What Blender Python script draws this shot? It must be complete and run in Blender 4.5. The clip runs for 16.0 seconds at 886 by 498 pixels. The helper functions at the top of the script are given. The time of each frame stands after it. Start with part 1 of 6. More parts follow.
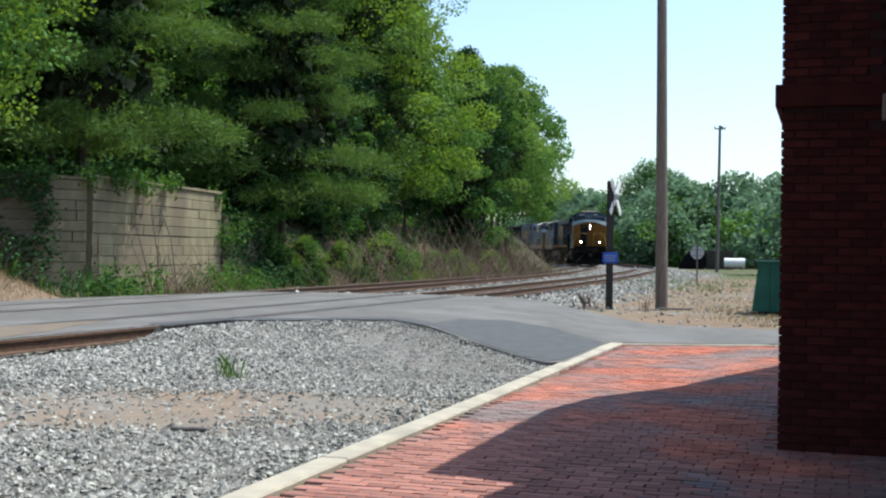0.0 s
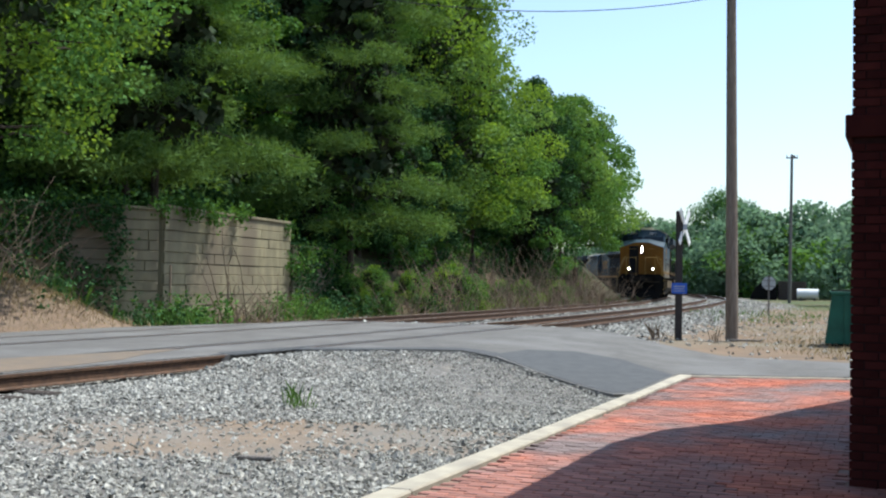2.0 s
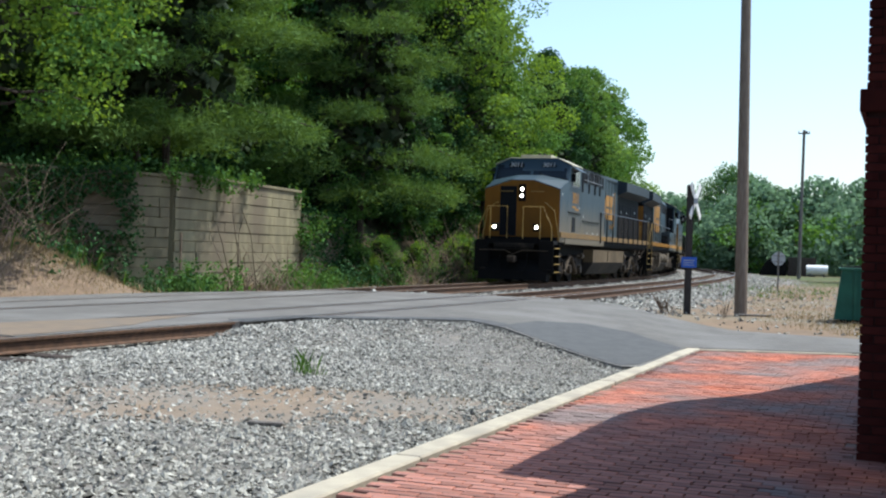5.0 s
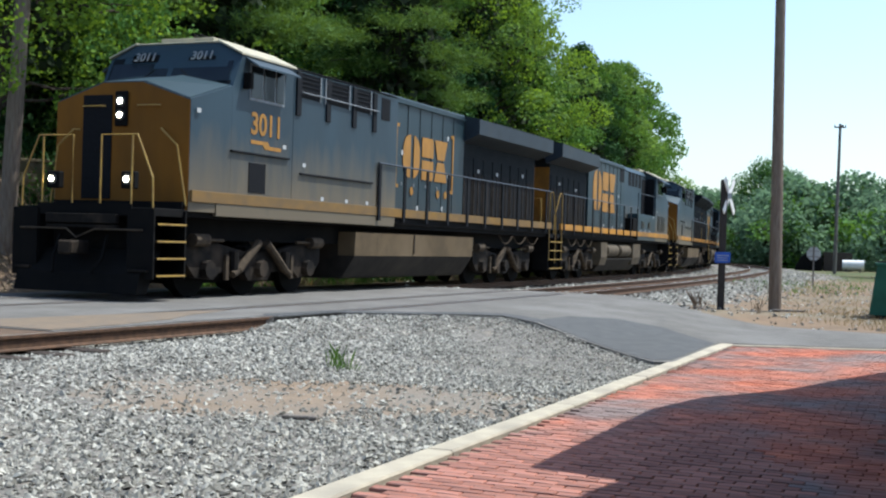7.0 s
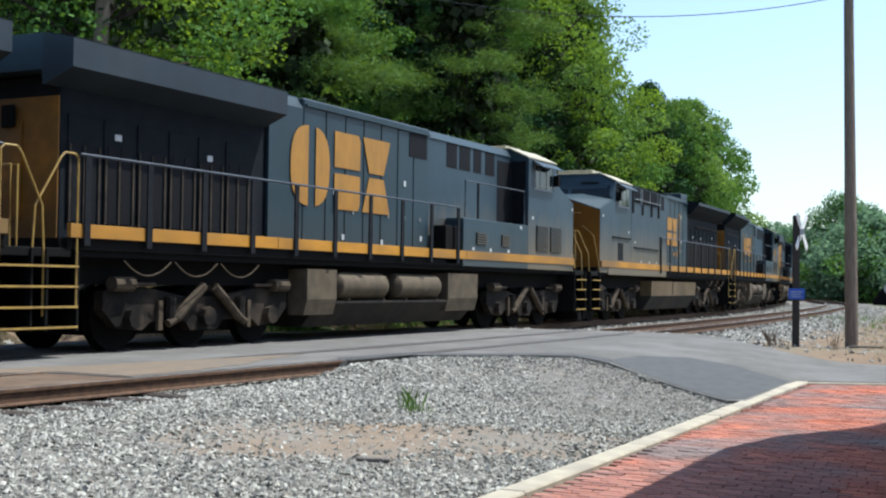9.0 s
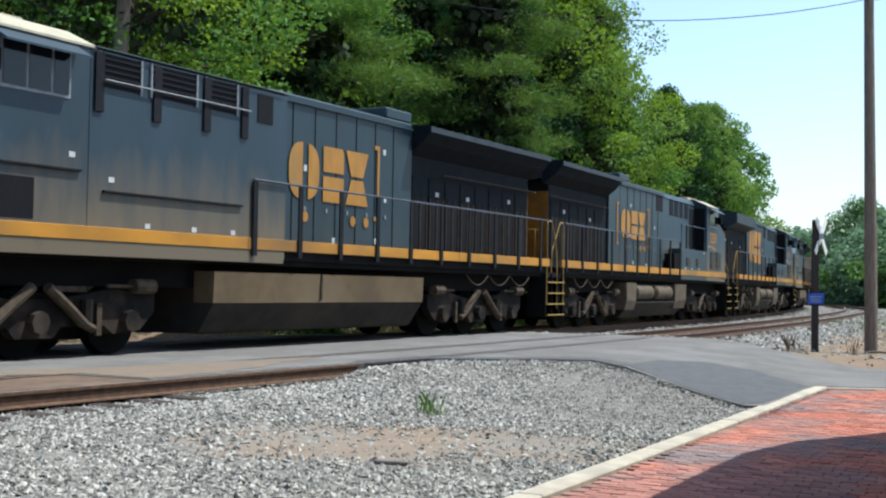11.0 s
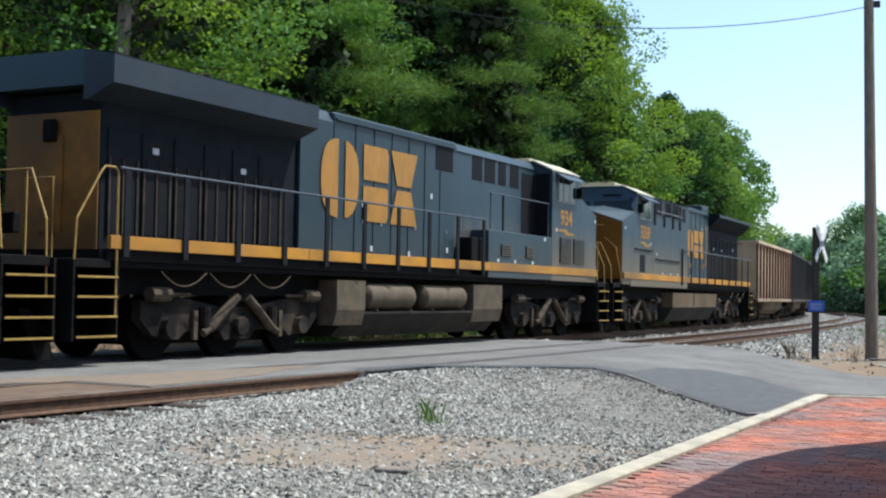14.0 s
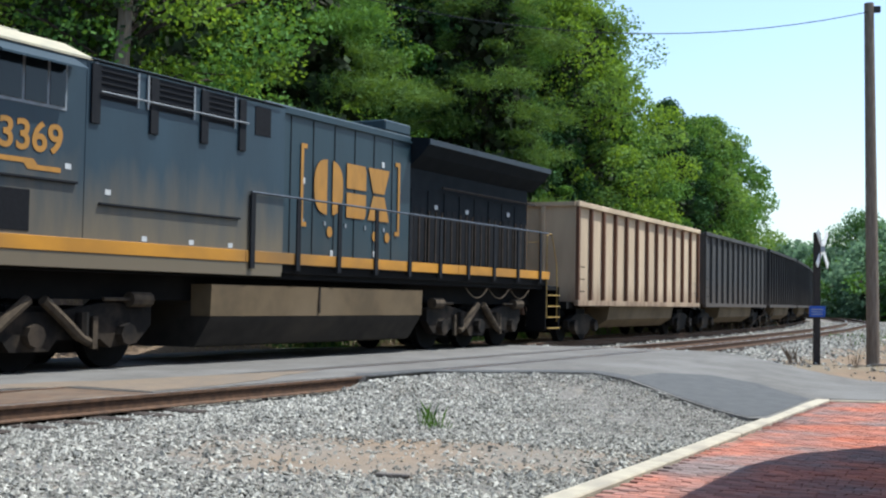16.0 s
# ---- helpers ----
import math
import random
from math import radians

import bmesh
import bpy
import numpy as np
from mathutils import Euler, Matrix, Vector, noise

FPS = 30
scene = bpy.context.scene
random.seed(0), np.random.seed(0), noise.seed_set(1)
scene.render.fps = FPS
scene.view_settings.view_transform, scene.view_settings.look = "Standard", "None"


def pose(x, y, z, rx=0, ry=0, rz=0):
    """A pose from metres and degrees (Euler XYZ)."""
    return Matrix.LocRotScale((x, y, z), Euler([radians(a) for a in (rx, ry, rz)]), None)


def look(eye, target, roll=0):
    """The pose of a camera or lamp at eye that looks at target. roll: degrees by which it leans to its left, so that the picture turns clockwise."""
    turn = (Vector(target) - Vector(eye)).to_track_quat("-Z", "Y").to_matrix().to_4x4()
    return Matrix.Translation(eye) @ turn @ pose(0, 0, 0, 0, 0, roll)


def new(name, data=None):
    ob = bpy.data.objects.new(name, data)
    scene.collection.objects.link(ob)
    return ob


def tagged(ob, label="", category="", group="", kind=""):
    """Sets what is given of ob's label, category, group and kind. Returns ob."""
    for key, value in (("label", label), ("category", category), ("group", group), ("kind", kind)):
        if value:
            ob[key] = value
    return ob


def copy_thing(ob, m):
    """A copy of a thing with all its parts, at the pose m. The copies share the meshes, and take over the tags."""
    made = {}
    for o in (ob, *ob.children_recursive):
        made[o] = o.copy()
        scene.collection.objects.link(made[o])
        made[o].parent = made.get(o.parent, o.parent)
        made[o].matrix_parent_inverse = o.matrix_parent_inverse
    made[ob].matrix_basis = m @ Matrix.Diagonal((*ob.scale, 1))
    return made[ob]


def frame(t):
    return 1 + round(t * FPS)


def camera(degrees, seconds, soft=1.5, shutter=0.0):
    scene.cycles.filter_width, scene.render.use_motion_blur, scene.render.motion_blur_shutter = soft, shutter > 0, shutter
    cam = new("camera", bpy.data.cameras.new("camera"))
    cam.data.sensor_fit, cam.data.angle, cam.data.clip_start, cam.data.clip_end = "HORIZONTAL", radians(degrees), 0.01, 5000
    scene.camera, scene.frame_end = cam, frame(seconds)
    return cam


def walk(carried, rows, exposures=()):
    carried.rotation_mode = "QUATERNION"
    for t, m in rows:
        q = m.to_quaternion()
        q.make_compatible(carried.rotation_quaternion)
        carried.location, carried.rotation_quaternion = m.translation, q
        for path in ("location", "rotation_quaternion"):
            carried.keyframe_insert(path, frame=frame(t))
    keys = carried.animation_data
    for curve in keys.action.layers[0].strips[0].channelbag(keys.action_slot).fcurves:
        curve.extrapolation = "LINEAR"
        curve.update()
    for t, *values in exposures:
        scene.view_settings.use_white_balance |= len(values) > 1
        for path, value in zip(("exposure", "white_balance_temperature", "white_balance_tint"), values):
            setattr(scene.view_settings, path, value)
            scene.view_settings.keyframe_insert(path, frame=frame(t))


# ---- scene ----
cam = camera(40.0, 16.0, soft=2.2)
# seconds, place, then yaw, pitch and roll of the hand-held camera
TURNS = [
    (0.0, -0.031, 0.159, 1.487, -0.00, 0.09, -0.82),
    (0.5, -0.029, 0.155, 1.488, 0.19, 0.08, -0.86),
    (1.0, -0.026, 0.147, 1.490, 0.60, 0.27, -0.76),
    (1.5, -0.021, 0.146, 1.500, 1.86, 0.99, -0.94),
    (2.0, -0.004, 0.155, 1.500, 3.21, 1.43, -0.98),
    (2.5, -0.010, 0.114, 1.491, 3.60, 1.60, -0.80),
    (3.0, -0.005, 0.122, 1.488, 3.61, 1.40, -0.80),
    (3.5, -0.013, 0.132, 1.483, 3.83, 0.55, -1.15),
    (6.0, -0.023, 0.118, 1.481, 3.71, -0.04, -2.10),
    (6.5, -0.009, 0.042, 1.492, 4.49, -0.16, -2.05),
    (7.0, -0.008, 0.046, 1.492, 5.19, -0.22, -1.75),
    (7.5, -0.013, -0.017, 1.499, 7.14, 1.00, -0.94),
    (8.0, 0.021, -0.091, 1.500, 8.54, 1.82, -0.54),
    (8.5, 0.012, -0.068, 1.512, 8.49, 1.48, -0.74),
    (9.0, 0.020, -0.091, 1.507, 8.51, 1.64, -0.78),
    (11.5, 0.020, -0.116, 1.507, 9.43, 1.81, -0.99),
    (12.0, 0.017, -0.106, 1.502, 9.35, 1.84, -1.01),
    (12.5, 0.009, -0.093, 1.510, 9.29, 1.86, -1.10),
    (13.0, 0.010, -0.096, 1.510, 9.29, 1.94, -1.10),
    (13.5, 0.024, -0.139, 1.510, 9.38, 2.09, -0.91),
    (14.0, 0.014, -0.120, 1.518, 9.35, 2.12, -0.98),
    (14.5, 0.014, -0.111, 1.513, 9.29, 2.18, -1.00),
    (15.0, 0.012, -0.091, 1.518, 9.29, 2.21, -0.99),
    (15.5, 0.013, -0.108, 1.511, 9.31, 2.39, -0.88),
    (16.0, 0.004, -0.089, 1.490, 9.37, 2.44, -0.92)
]
walk(cam, [(t, pose(x, y, z, 90 + pitch, roll, yaw)) for t, x, y, z, yaw, pitch, roll in TURNS], exposures=[(0.0, 0.63, 5920, 6), (7.0, 0.63, 5920, 6), (9.0, 0.69, 5920, 6), (16.0, 0.69, 5920, 6)])

# ---- light ----
SUN_EL, SUN_AZ = radians(63), math.atan2(0.90, 0.44)  # azimuth from +y towards +x
world = bpy.data.worlds.new("world")
scene.world = world
world.use_nodes = True
wn = world.node_tree
sky = wn.nodes.new("ShaderNodeTexSky")
sky.sky_type, sky.sun_disc = "NISHITA", False
sky.sun_elevation, sky.sun_rotation = SUN_EL, SUN_AZ
sky.air_density, sky.dust_density, sky.ozone_density = 1.0, 1.6, 1.0
wn.links.new(sky.outputs[0], wn.nodes["Background"].inputs[0])
wn.nodes["Background"].inputs[1].default_value = 0.15
sun = new("sun", bpy.data.lights.new("sun", "SUN"))
sun.data.energy, sun.data.angle, sun.data.color = 4.4, radians(0.53), (1.0, 0.97, 0.91)
sun_way = Vector((math.sin(SUN_AZ) * math.cos(SUN_EL), math.cos(SUN_AZ) * math.cos(SUN_EL), math.sin(SUN_EL)))
sun.matrix_world = look(sun_way * 100, (0, 0, 0))


# ---- materials ----
def material(name, base, other=None, scale=6.0, rough=0.7, metal=0.0, bump=0.0, bump_scale=40.0, wear=None, wear_amount=0.45, space="Object", rand=0.0, leaf=0.0, stretch=(1, 1, 1)):
    """Two-scale procedural surface: base and other mixed by noise, wear in patches, bump; rand: tone change from piece to piece."""
    m = bpy.data.materials.new(name)
    m.use_nodes = True
    n, l = m.node_tree.nodes, m.node_tree.links
    b = n["Principled BSDF"]
    b.inputs["Roughness"].default_value, b.inputs["Metallic"].default_value = rough, metal
    b.inputs["Specular IOR Level"].default_value = 0.05 if leaf else 0.12 if rough > 0.65 else 0.35
    tc = n.new("ShaderNodeTexCoord")
    mp = n.new("ShaderNodeMapping")
    mp.inputs["Scale"].default_value = stretch
    l.new(tc.outputs[space], mp.inputs[0])
    v = mp.outputs[0]

    def nz(s, d=4.0):
        t = n.new("ShaderNodeTexNoise")
        t.inputs["Scale"].default_value, t.inputs["Detail"].default_value = s, d
        l.new(v, t.inputs["Vector"])
        return t.outputs["Fac"]

    def ramp(f, a, c):
        r = n.new("ShaderNodeMapRange")
        r.inputs["From Min"].default_value, r.inputs["From Max"].default_value = a, c
        l.new(f, r.inputs["Value"])
        return r.outputs[0]

    def mix(f, a, c):
        x = n.new("ShaderNodeMix")
        x.data_type = "RGBA"
        for s, q in ((0, f), (6, a), (7, c)):
            if isinstance(q, (tuple, list)):
                x.inputs[s].default_value = (*q[:3], 1)
            elif isinstance(q, (int, float)):
                x.inputs[s].default_value = q
            else:
                l.new(q, x.inputs[s])
        return x.outputs[2]

    col = mix(ramp(nz(scale), 0.35, 0.65), base, other or tuple(c * 0.75 for c in base))
    if wear:
        r = ramp(nz(scale * 0.23, 6.0), 1 - wear_amount - 0.12, 1 - wear_amount + 0.12)
        col = mix(r, col, wear)
    if rand:
        oi = n.new("ShaderNodeObjectInfo")
        ge = n.new("ShaderNodeNewGeometry")
        ad = n.new("ShaderNodeMath")
        ad.operation = "ADD"
        l.new(oi.outputs["Random"], ad.inputs[0])
        l.new(ge.outputs["Random Per Island"], ad.inputs[1])
        fr = n.new("ShaderNodeMath")
        fr.operation = "FRACT"
        l.new(ad.outputs[0], fr.inputs[0])
        hs = n.new("ShaderNodeHueSaturation")
        mr = n.new("ShaderNodeMapRange")
        mr.inputs["To Min"].default_value, mr.inputs["To Max"].default_value = 1 - rand, 1 + rand
        l.new(fr.outputs[0], mr.inputs["Value"])
        l.new(mr.outputs[0], hs.inputs["Value"])
        l.new(col, hs.inputs["Color"])
        col = hs.outputs[0]
    l.new(col, b.inputs["Base Color"])
    if bump:
        bp = n.new("ShaderNodeBump")
        bp.inputs["Strength"].default_value, bp.inputs["Distance"].default_value = 1.0, bump
        l.new(nz(bump_scale, 5.0), bp.inputs["Height"])
        l.new(bp.outputs[0], b.inputs["Normal"])
    if leaf:
        tr = n.new("ShaderNodeBsdfTranslucent")
        ms = n.new("ShaderNodeMixShader")
        ms.inputs[0].default_value = leaf
        warm = n.new("ShaderNodeMix")  # light that comes through a leaf is yellower
        warm.data_type, warm.blend_type = "RGBA", "MULTIPLY"
        warm.inputs[0].default_value = 1.0
        warm.inputs[7].default_value = (1.3, 1.25, 0.5, 1) if leaf < 0.5 else (1.0, 1.05, 0.95, 1)
        l.new(col, warm.inputs[6])
        l.new(warm.outputs[2], tr.inputs[0])
        l.new(b.outputs[0], ms.inputs[1])
        l.new(tr.outputs[0], ms.inputs[2])
        l.new(ms.outputs[0], n["Material Output"].inputs[0])
    return m


def glow(name, color, strength):
    m = bpy.data.materials.new(name)
    m.use_nodes = True
    b = m.node_tree.nodes["Principled BSDF"]
    b.inputs["Base Color"].default_value = (*color, 1)
    b.inputs["Emission Color"].default_value = (*color, 1)
    b.inputs["Emission Strength"].default_value = strength
    return m


M_BRICKPAVE = material("paving_brick", (0.47, 0.155, 0.088), (0.32, 0.103, 0.064), 3.0, 0.85, bump=0.004, bump_scale=30, wear=(0.2, 0.15, 0.135), wear_amount=0.5, space="Object", rand=0.24)
M_SAND = material("joint_sand", (0.27, 0.17, 0.125), (0.19, 0.125, 0.095), 9, 0.95, bump=0.004)
M_KERB = material("kerb_concrete", (0.42, 0.37, 0.28), (0.35, 0.31, 0.24), 5, 0.9, bump=0.004, bump_scale=60, wear=(0.28, 0.25, 0.2), wear_amount=0.35)
M_ASPHALT = material("asphalt", (0.142, 0.132, 0.118), (0.113, 0.106, 0.096), 3, 0.9, bump=0.006, bump_scale=120, wear=(0.165, 0.156, 0.143), wear_amount=0.45)
M_PATCH = material("asphalt_patch", (0.095, 0.095, 0.093), (0.078, 0.078, 0.077), 5, 0.9, bump=0.005, bump_scale=120)
M_ROADDUST = material("road_dust", (0.185, 0.14, 0.098), (0.15, 0.122, 0.094), 3, 0.95, bump=0.005, bump_scale=90, wear=(0.14, 0.127, 0.11), wear_amount=0.35)
# brown dirt, its colour deepened for the shadow between the rails
M_FILL = material("shadowed_dirt", (0.135, 0.09, 0.06), (0.095, 0.068, 0.05), 5, 0.95, bump=0.01, bump_scale=40, wear=(0.16, 0.125, 0.09), wear_amount=0.35)
M_TAR = material("tar_seam", (0.045, 0.045, 0.045), (0.08, 0.08, 0.08), 8, 0.7)
M_GRAVEL = material("gravel_bed", (0.2, 0.182, 0.158), (0.13, 0.12, 0.106), 14, 0.95, bump=0.03, bump_scale=22, wear=(0.3, 0.25, 0.18), wear_amount=0.3)
M_STONE = material("ballast_stone", (0.335, 0.32, 0.275), (0.215, 0.206, 0.178), 9, 0.85, rand=0.63)
M_DIRT = material("dry_dirt", (0.235, 0.172, 0.118), (0.18, 0.138, 0.098), 2.5, 0.95, bump=0.02, bump_scale=14, wear=(0.19, 0.165, 0.135), wear_amount=0.5)
M_VERGE = material("verge_dirt", (0.2, 0.138, 0.088), (0.15, 0.108, 0.072), 1.2, 0.95, bump=0.02, bump_scale=14, wear=(0.175, 0.15, 0.105), wear_amount=0.45)
M_SOIL = material("hill_soil", (0.1, 0.07, 0.043), (0.06, 0.048, 0.029), 1.5, 0.95, bump=0.05, bump_scale=6, wear=(0.05, 0.062, 0.026), wear_amount=0.45)
M_MEADOW = material("dry_meadow", (0.13, 0.11, 0.06), (0.085, 0.095, 0.042), 0.5, 0.95, bump=0.03, bump_scale=8, wear=(0.06, 0.085, 0.032), wear_amount=0.45)
M_RUST = material("rail_rust", (0.125, 0.073, 0.045), (0.075, 0.047, 0.032), 12, 0.8, metal=0.1, bump=0.002)
M_RAILTOP = material("rail_top", (0.42, 0.4, 0.38), (0.3, 0.27, 0.25), 9, 0.35, metal=0.8)
M_TIE = material("tie_wood", (0.075, 0.058, 0.047), (0.04, 0.034, 0.03), 10, 0.9, bump=0.006, stretch=(1, 6, 1))
M_WALLBRICK = material("wall_brick", (0.075, 0.016, 0.012), (0.05, 0.011, 0.009), 5, 0.85, bump=0.004, bump_scale=40, rand=0.3)
M_MORTAR = material("mortar", (0.05, 0.022, 0.019), (0.035, 0.017, 0.015), 12, 0.95)
M_LIMESTONE = material("limestone", (0.22, 0.16, 0.12), (0.17, 0.125, 0.1), 5, 0.9, bump=0.003)
M_TRIM = material("roof_trim", (0.12, 0.05, 0.04), (0.09, 0.04, 0.03), 5, 0.6)
M_SLATE = material("roof_slate", (0.1, 0.1, 0.11), (0.06, 0.06, 0.07), 6, 0.7)
M_POLE = material("pole_wood", (0.24, 0.19, 0.145), (0.16, 0.12, 0.09), 6, 0.9, bump=0.006, stretch=(6, 6, 0.5))
M_GREYPOLE = material("grey_wood", (0.2, 0.18, 0.16), (0.13, 0.115, 0.1), 6, 0.9, bump=0.006, stretch=(6, 6, 0.5))
M_DARKPOST = material("dark_post", (0.06, 0.05, 0.045), (0.04, 0.035, 0.03), 9, 0.85, bump=0.004, stretch=(5, 5, 0.6))
M_WHITE = material("white_paint", (0.75, 0.74, 0.7), (0.62, 0.61, 0.58), 8, 0.55)
M_SIGNBLUE = material("sign_blue", (0.035, 0.11, 0.46), (0.03, 0.09, 0.38), 9, 0.45)
M_SIGNBACK = material("sign_metal", (0.42, 0.43, 0.43), (0.34, 0.35, 0.35), 9, 0.45, metal=0.5)
M_GREEN = material("green_steel", (0.015, 0.10, 0.06), (0.01, 0.075, 0.045), 3, 0.55, wear=(0.03, 0.07, 0.045), wear_amount=0.25)
M_WIRE = material("wire_black", (0.03, 0.03, 0.03), (0.02, 0.02, 0.02), 5, 0.6)
M_CONCRETE = material("wall_concrete", (0.29, 0.25, 0.148), (0.195, 0.165, 0.098), 1.9, 0.92, bump=0.012, bump_scale=18, wear=(0.15, 0.12, 0.08), wear_amount=0.48, stretch=(1.3, 1.3, 0.5), rand=0.09)
M_BARK = material("bark", (0.085, 0.065, 0.05), (0.05, 0.04, 0.03), 8, 0.95, bump=0.02, stretch=(3, 3, 0.6))
M_TWIG = material("dry_twig", (0.24, 0.175, 0.12), (0.16, 0.115, 0.08), 8, 0.95)
M_LEAF = material("leaf_green", (0.105, 0.2, 0.05), (0.075, 0.155, 0.037), 0.5, 0.7, rand=0.24, leaf=0.3)
M_LEAF_LIGHT = material("leaf_light", (0.18, 0.275, 0.047), (0.13, 0.215, 0.038), 0.5, 0.7, rand=0.24, leaf=0.42)
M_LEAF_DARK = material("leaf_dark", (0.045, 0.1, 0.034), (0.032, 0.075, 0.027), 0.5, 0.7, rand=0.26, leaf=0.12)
M_LEAF_FINE = material("leaf_fine", (0.155, 0.25, 0.08), (0.12, 0.2, 0.062), 0.5, 0.7, rand=0.24, leaf=0.46)
# near-black green that paints the shade inside crowns and thicket
M_INNER_SHADE = material("inner_shade", (0.03, 0.055, 0.02), (0.04, 0.04, 0.022), 0.6, 0.8, rand=0.3)
M_NEEDLE = material("pine_needle", (0.118, 0.19, 0.05), (0.086, 0.148, 0.042), 0.8, 0.7, rand=0.2, leaf=0.28)
# leaf green paled and cooled: distance haze painted into the colour
M_LEAF_HAZE = material("leaf_haze", (0.17, 0.255, 0.15), (0.135, 0.21, 0.125), 0.3, 0.8, rand=0.1, leaf=0.5)
M_GRASS = material("grass_blade", (0.1, 0.18, 0.045), (0.065, 0.125, 0.034), 1.0, 0.7, rand=0.4, leaf=0.3)
M_STRAW = material("straw", (0.34, 0.26, 0.15), (0.24, 0.18, 0.105), 2.0, 0.85, rand=0.35, leaf=0.15)
M_REDBROWN = material("needle_litter", (0.2, 0.138, 0.09), (0.14, 0.098, 0.065), 5, 0.95, bump=0.03, bump_scale=18, wear=(0.21, 0.155, 0.105), wear_amount=0.4)


# ---- building helpers ----
def part(name, bm, mat, parent=None, label="", smooth=False):
    me = bpy.data.meshes.new(name)
    bm.to_mesh(me)
    bm.free()
    for m in mat if isinstance(mat, (list, tuple)) else [mat]:
        me.materials.append(m)
    if smooth:
        me.shade_smooth()
    ob = new(name, me)
    ob.parent = parent
    if label:
        ob["label"] = label
    return ob


def raw_mesh(name, verts, faces, mats, index=None, smooth=False):
    """A mesh object from arrays; faces all of one size."""
    verts, faces = np.asarray(verts, np.float32), np.asarray(faces, np.int32)
    k = faces.shape[1]
    me = bpy.data.meshes.new(name)
    me.vertices.add(len(verts))
    me.vertices.foreach_set("co", verts.ravel())
    me.loops.add(faces.size)
    me.loops.foreach_set("vertex_index", faces.ravel())
    me.polygons.add(len(faces))
    me.polygons.foreach_set("loop_start", np.arange(len(faces), dtype=np.int32) * k)
    me.polygons.foreach_set("loop_total", np.full(len(faces), k, np.int32))
    if index is not None:
        me.polygons.foreach_set("material_index", np.asarray(index, np.int32))
    me.polygons.foreach_set("use_smooth", np.full(len(faces), smooth))
    for m in mats:
        me.materials.append(m)
    me.update(calc_edges=True)
    me.validate()
    return new(name, me)


def box(bm, x0, x1, y0, y1, z0, z1, bevel=0.0):
    vs = [bm.verts.new(c) for c in ((x0, y0, z0), (x1, y0, z0), (x1, y1, z0), (x0, y1, z0), (x0, y0, z1), (x1, y0, z1), (x1, y1, z1), (x0, y1, z1))]
    fs = [bm.faces.new([vs[i] for i in q]) for q in ((3, 2, 1, 0), (4, 5, 6, 7), (0, 1, 5, 4), (1, 2, 6, 5), (2, 3, 7, 6), (3, 0, 4, 7))]
    if bevel:
        bmesh.ops.bevel(bm, geom=list({e for f in fs for e in f.edges}), offset=bevel, segments=1, affect="EDGES", profile=0.5)
    return bm


def boxes(*rows, bevel=0.0):
    bm = bmesh.new()
    for r in rows:
        box(bm, *r, bevel=bevel)
    return bm


def prism(bm, pts, axis, a, b):
    """Extrude the outline pts from a to b along axis (0, 1, 2); pts give the other two coordinates in order."""
    def at(p, q):
        c = list(p)
        c.insert(axis, q)
        return c
    lo, hi = [bm.verts.new(at(p, a)) for p in pts], [bm.verts.new(at(p, b)) for p in pts]
    bm.faces.new(lo[::-1])
    bm.faces.new(hi)
    k = len(pts)
    for i in range(k):
        bm.faces.new((lo[i], lo[(i + 1) % k], hi[(i + 1) % k], hi[i]))
    bmesh.ops.recalc_face_normals(bm, faces=bm.faces[:])
    return bm


def prisms(*rows):
    bm = bmesh.new()
    for r in rows:
        prism(bm, *r)
    return bm


def tube(bm, pts, radius, sides=6, taper=1.0):
    """A round bar along the points; taper: end radius as a share of the first."""
    pts = [Vector(p) for p in pts]
    rings = []
    for i, p in enumerate(pts):
        way = (pts[min(i + 1, len(pts) - 1)] - pts[max(i - 1, 0)]).normalized()
        q = way.to_track_quat("Z", "Y")
        r = radius * (1 + (taper - 1) * i / (len(pts) - 1))
        rings.append([bm.verts.new(p + q @ Vector((r * math.cos(2 * math.pi * k / sides), r * math.sin(2 * math.pi * k / sides), 0))) for k in range(sides)])
    for a, b in zip(rings, rings[1:]):
        for k in range(sides):
            bm.faces.new((a[k], a[(k + 1) % sides], b[(k + 1) % sides], b[k]))
    bm.faces.new(rings[0][::-1])
    bm.faces.new(rings[-1])
    return bm


def tubes(*rows, sides=6, taper=1.0):
    bm = bmesh.new()
    for pts, r in rows:
        tube(bm, pts, r, sides, taper)
    return bm


# ---- the plan of the tracks ----
RAIL_Z, SPACING = 0.375, 4.1
KNOTS = (-200, -40, -12, 30, 60, 90, 120, 160, 500)
BENDS = (0, 0, -0.00356, -0.00162, -0.00183, -0.00403, -0.00508, -0.00512, -0.00512)
SS = np.arange(-200, 420, 0.5)
_th = np.cumsum(np.interp(SS, KNOTS, BENDS)) * 0.5
TH = _th - _th[400] + 0.34708
_x, _y = np.cumsum(np.sin(TH)) * 0.5, np.cumsum(np.cos(TH)) * 0.5
TX, TY = _x - _x[400] - 5.03245, _y - _y[400] + 16.85454


def on_track(s, d=0.0):
    """Place at s metres along the near track and d metres to its right, and the heading there."""
    th = np.interp(s, SS, TH)
    return np.interp(s, SS, TX) + d * np.cos(th), np.interp(s, SS, TY) - d * np.sin(th), th


def far_line(s):
    """Where the far track runs, left of the near one: the two draw apart along the curve."""
    t = min(max((s - 48) / 30.0, 0), 1)
    return -SPACING - 0.68 * t * t * (3 - 2 * t)


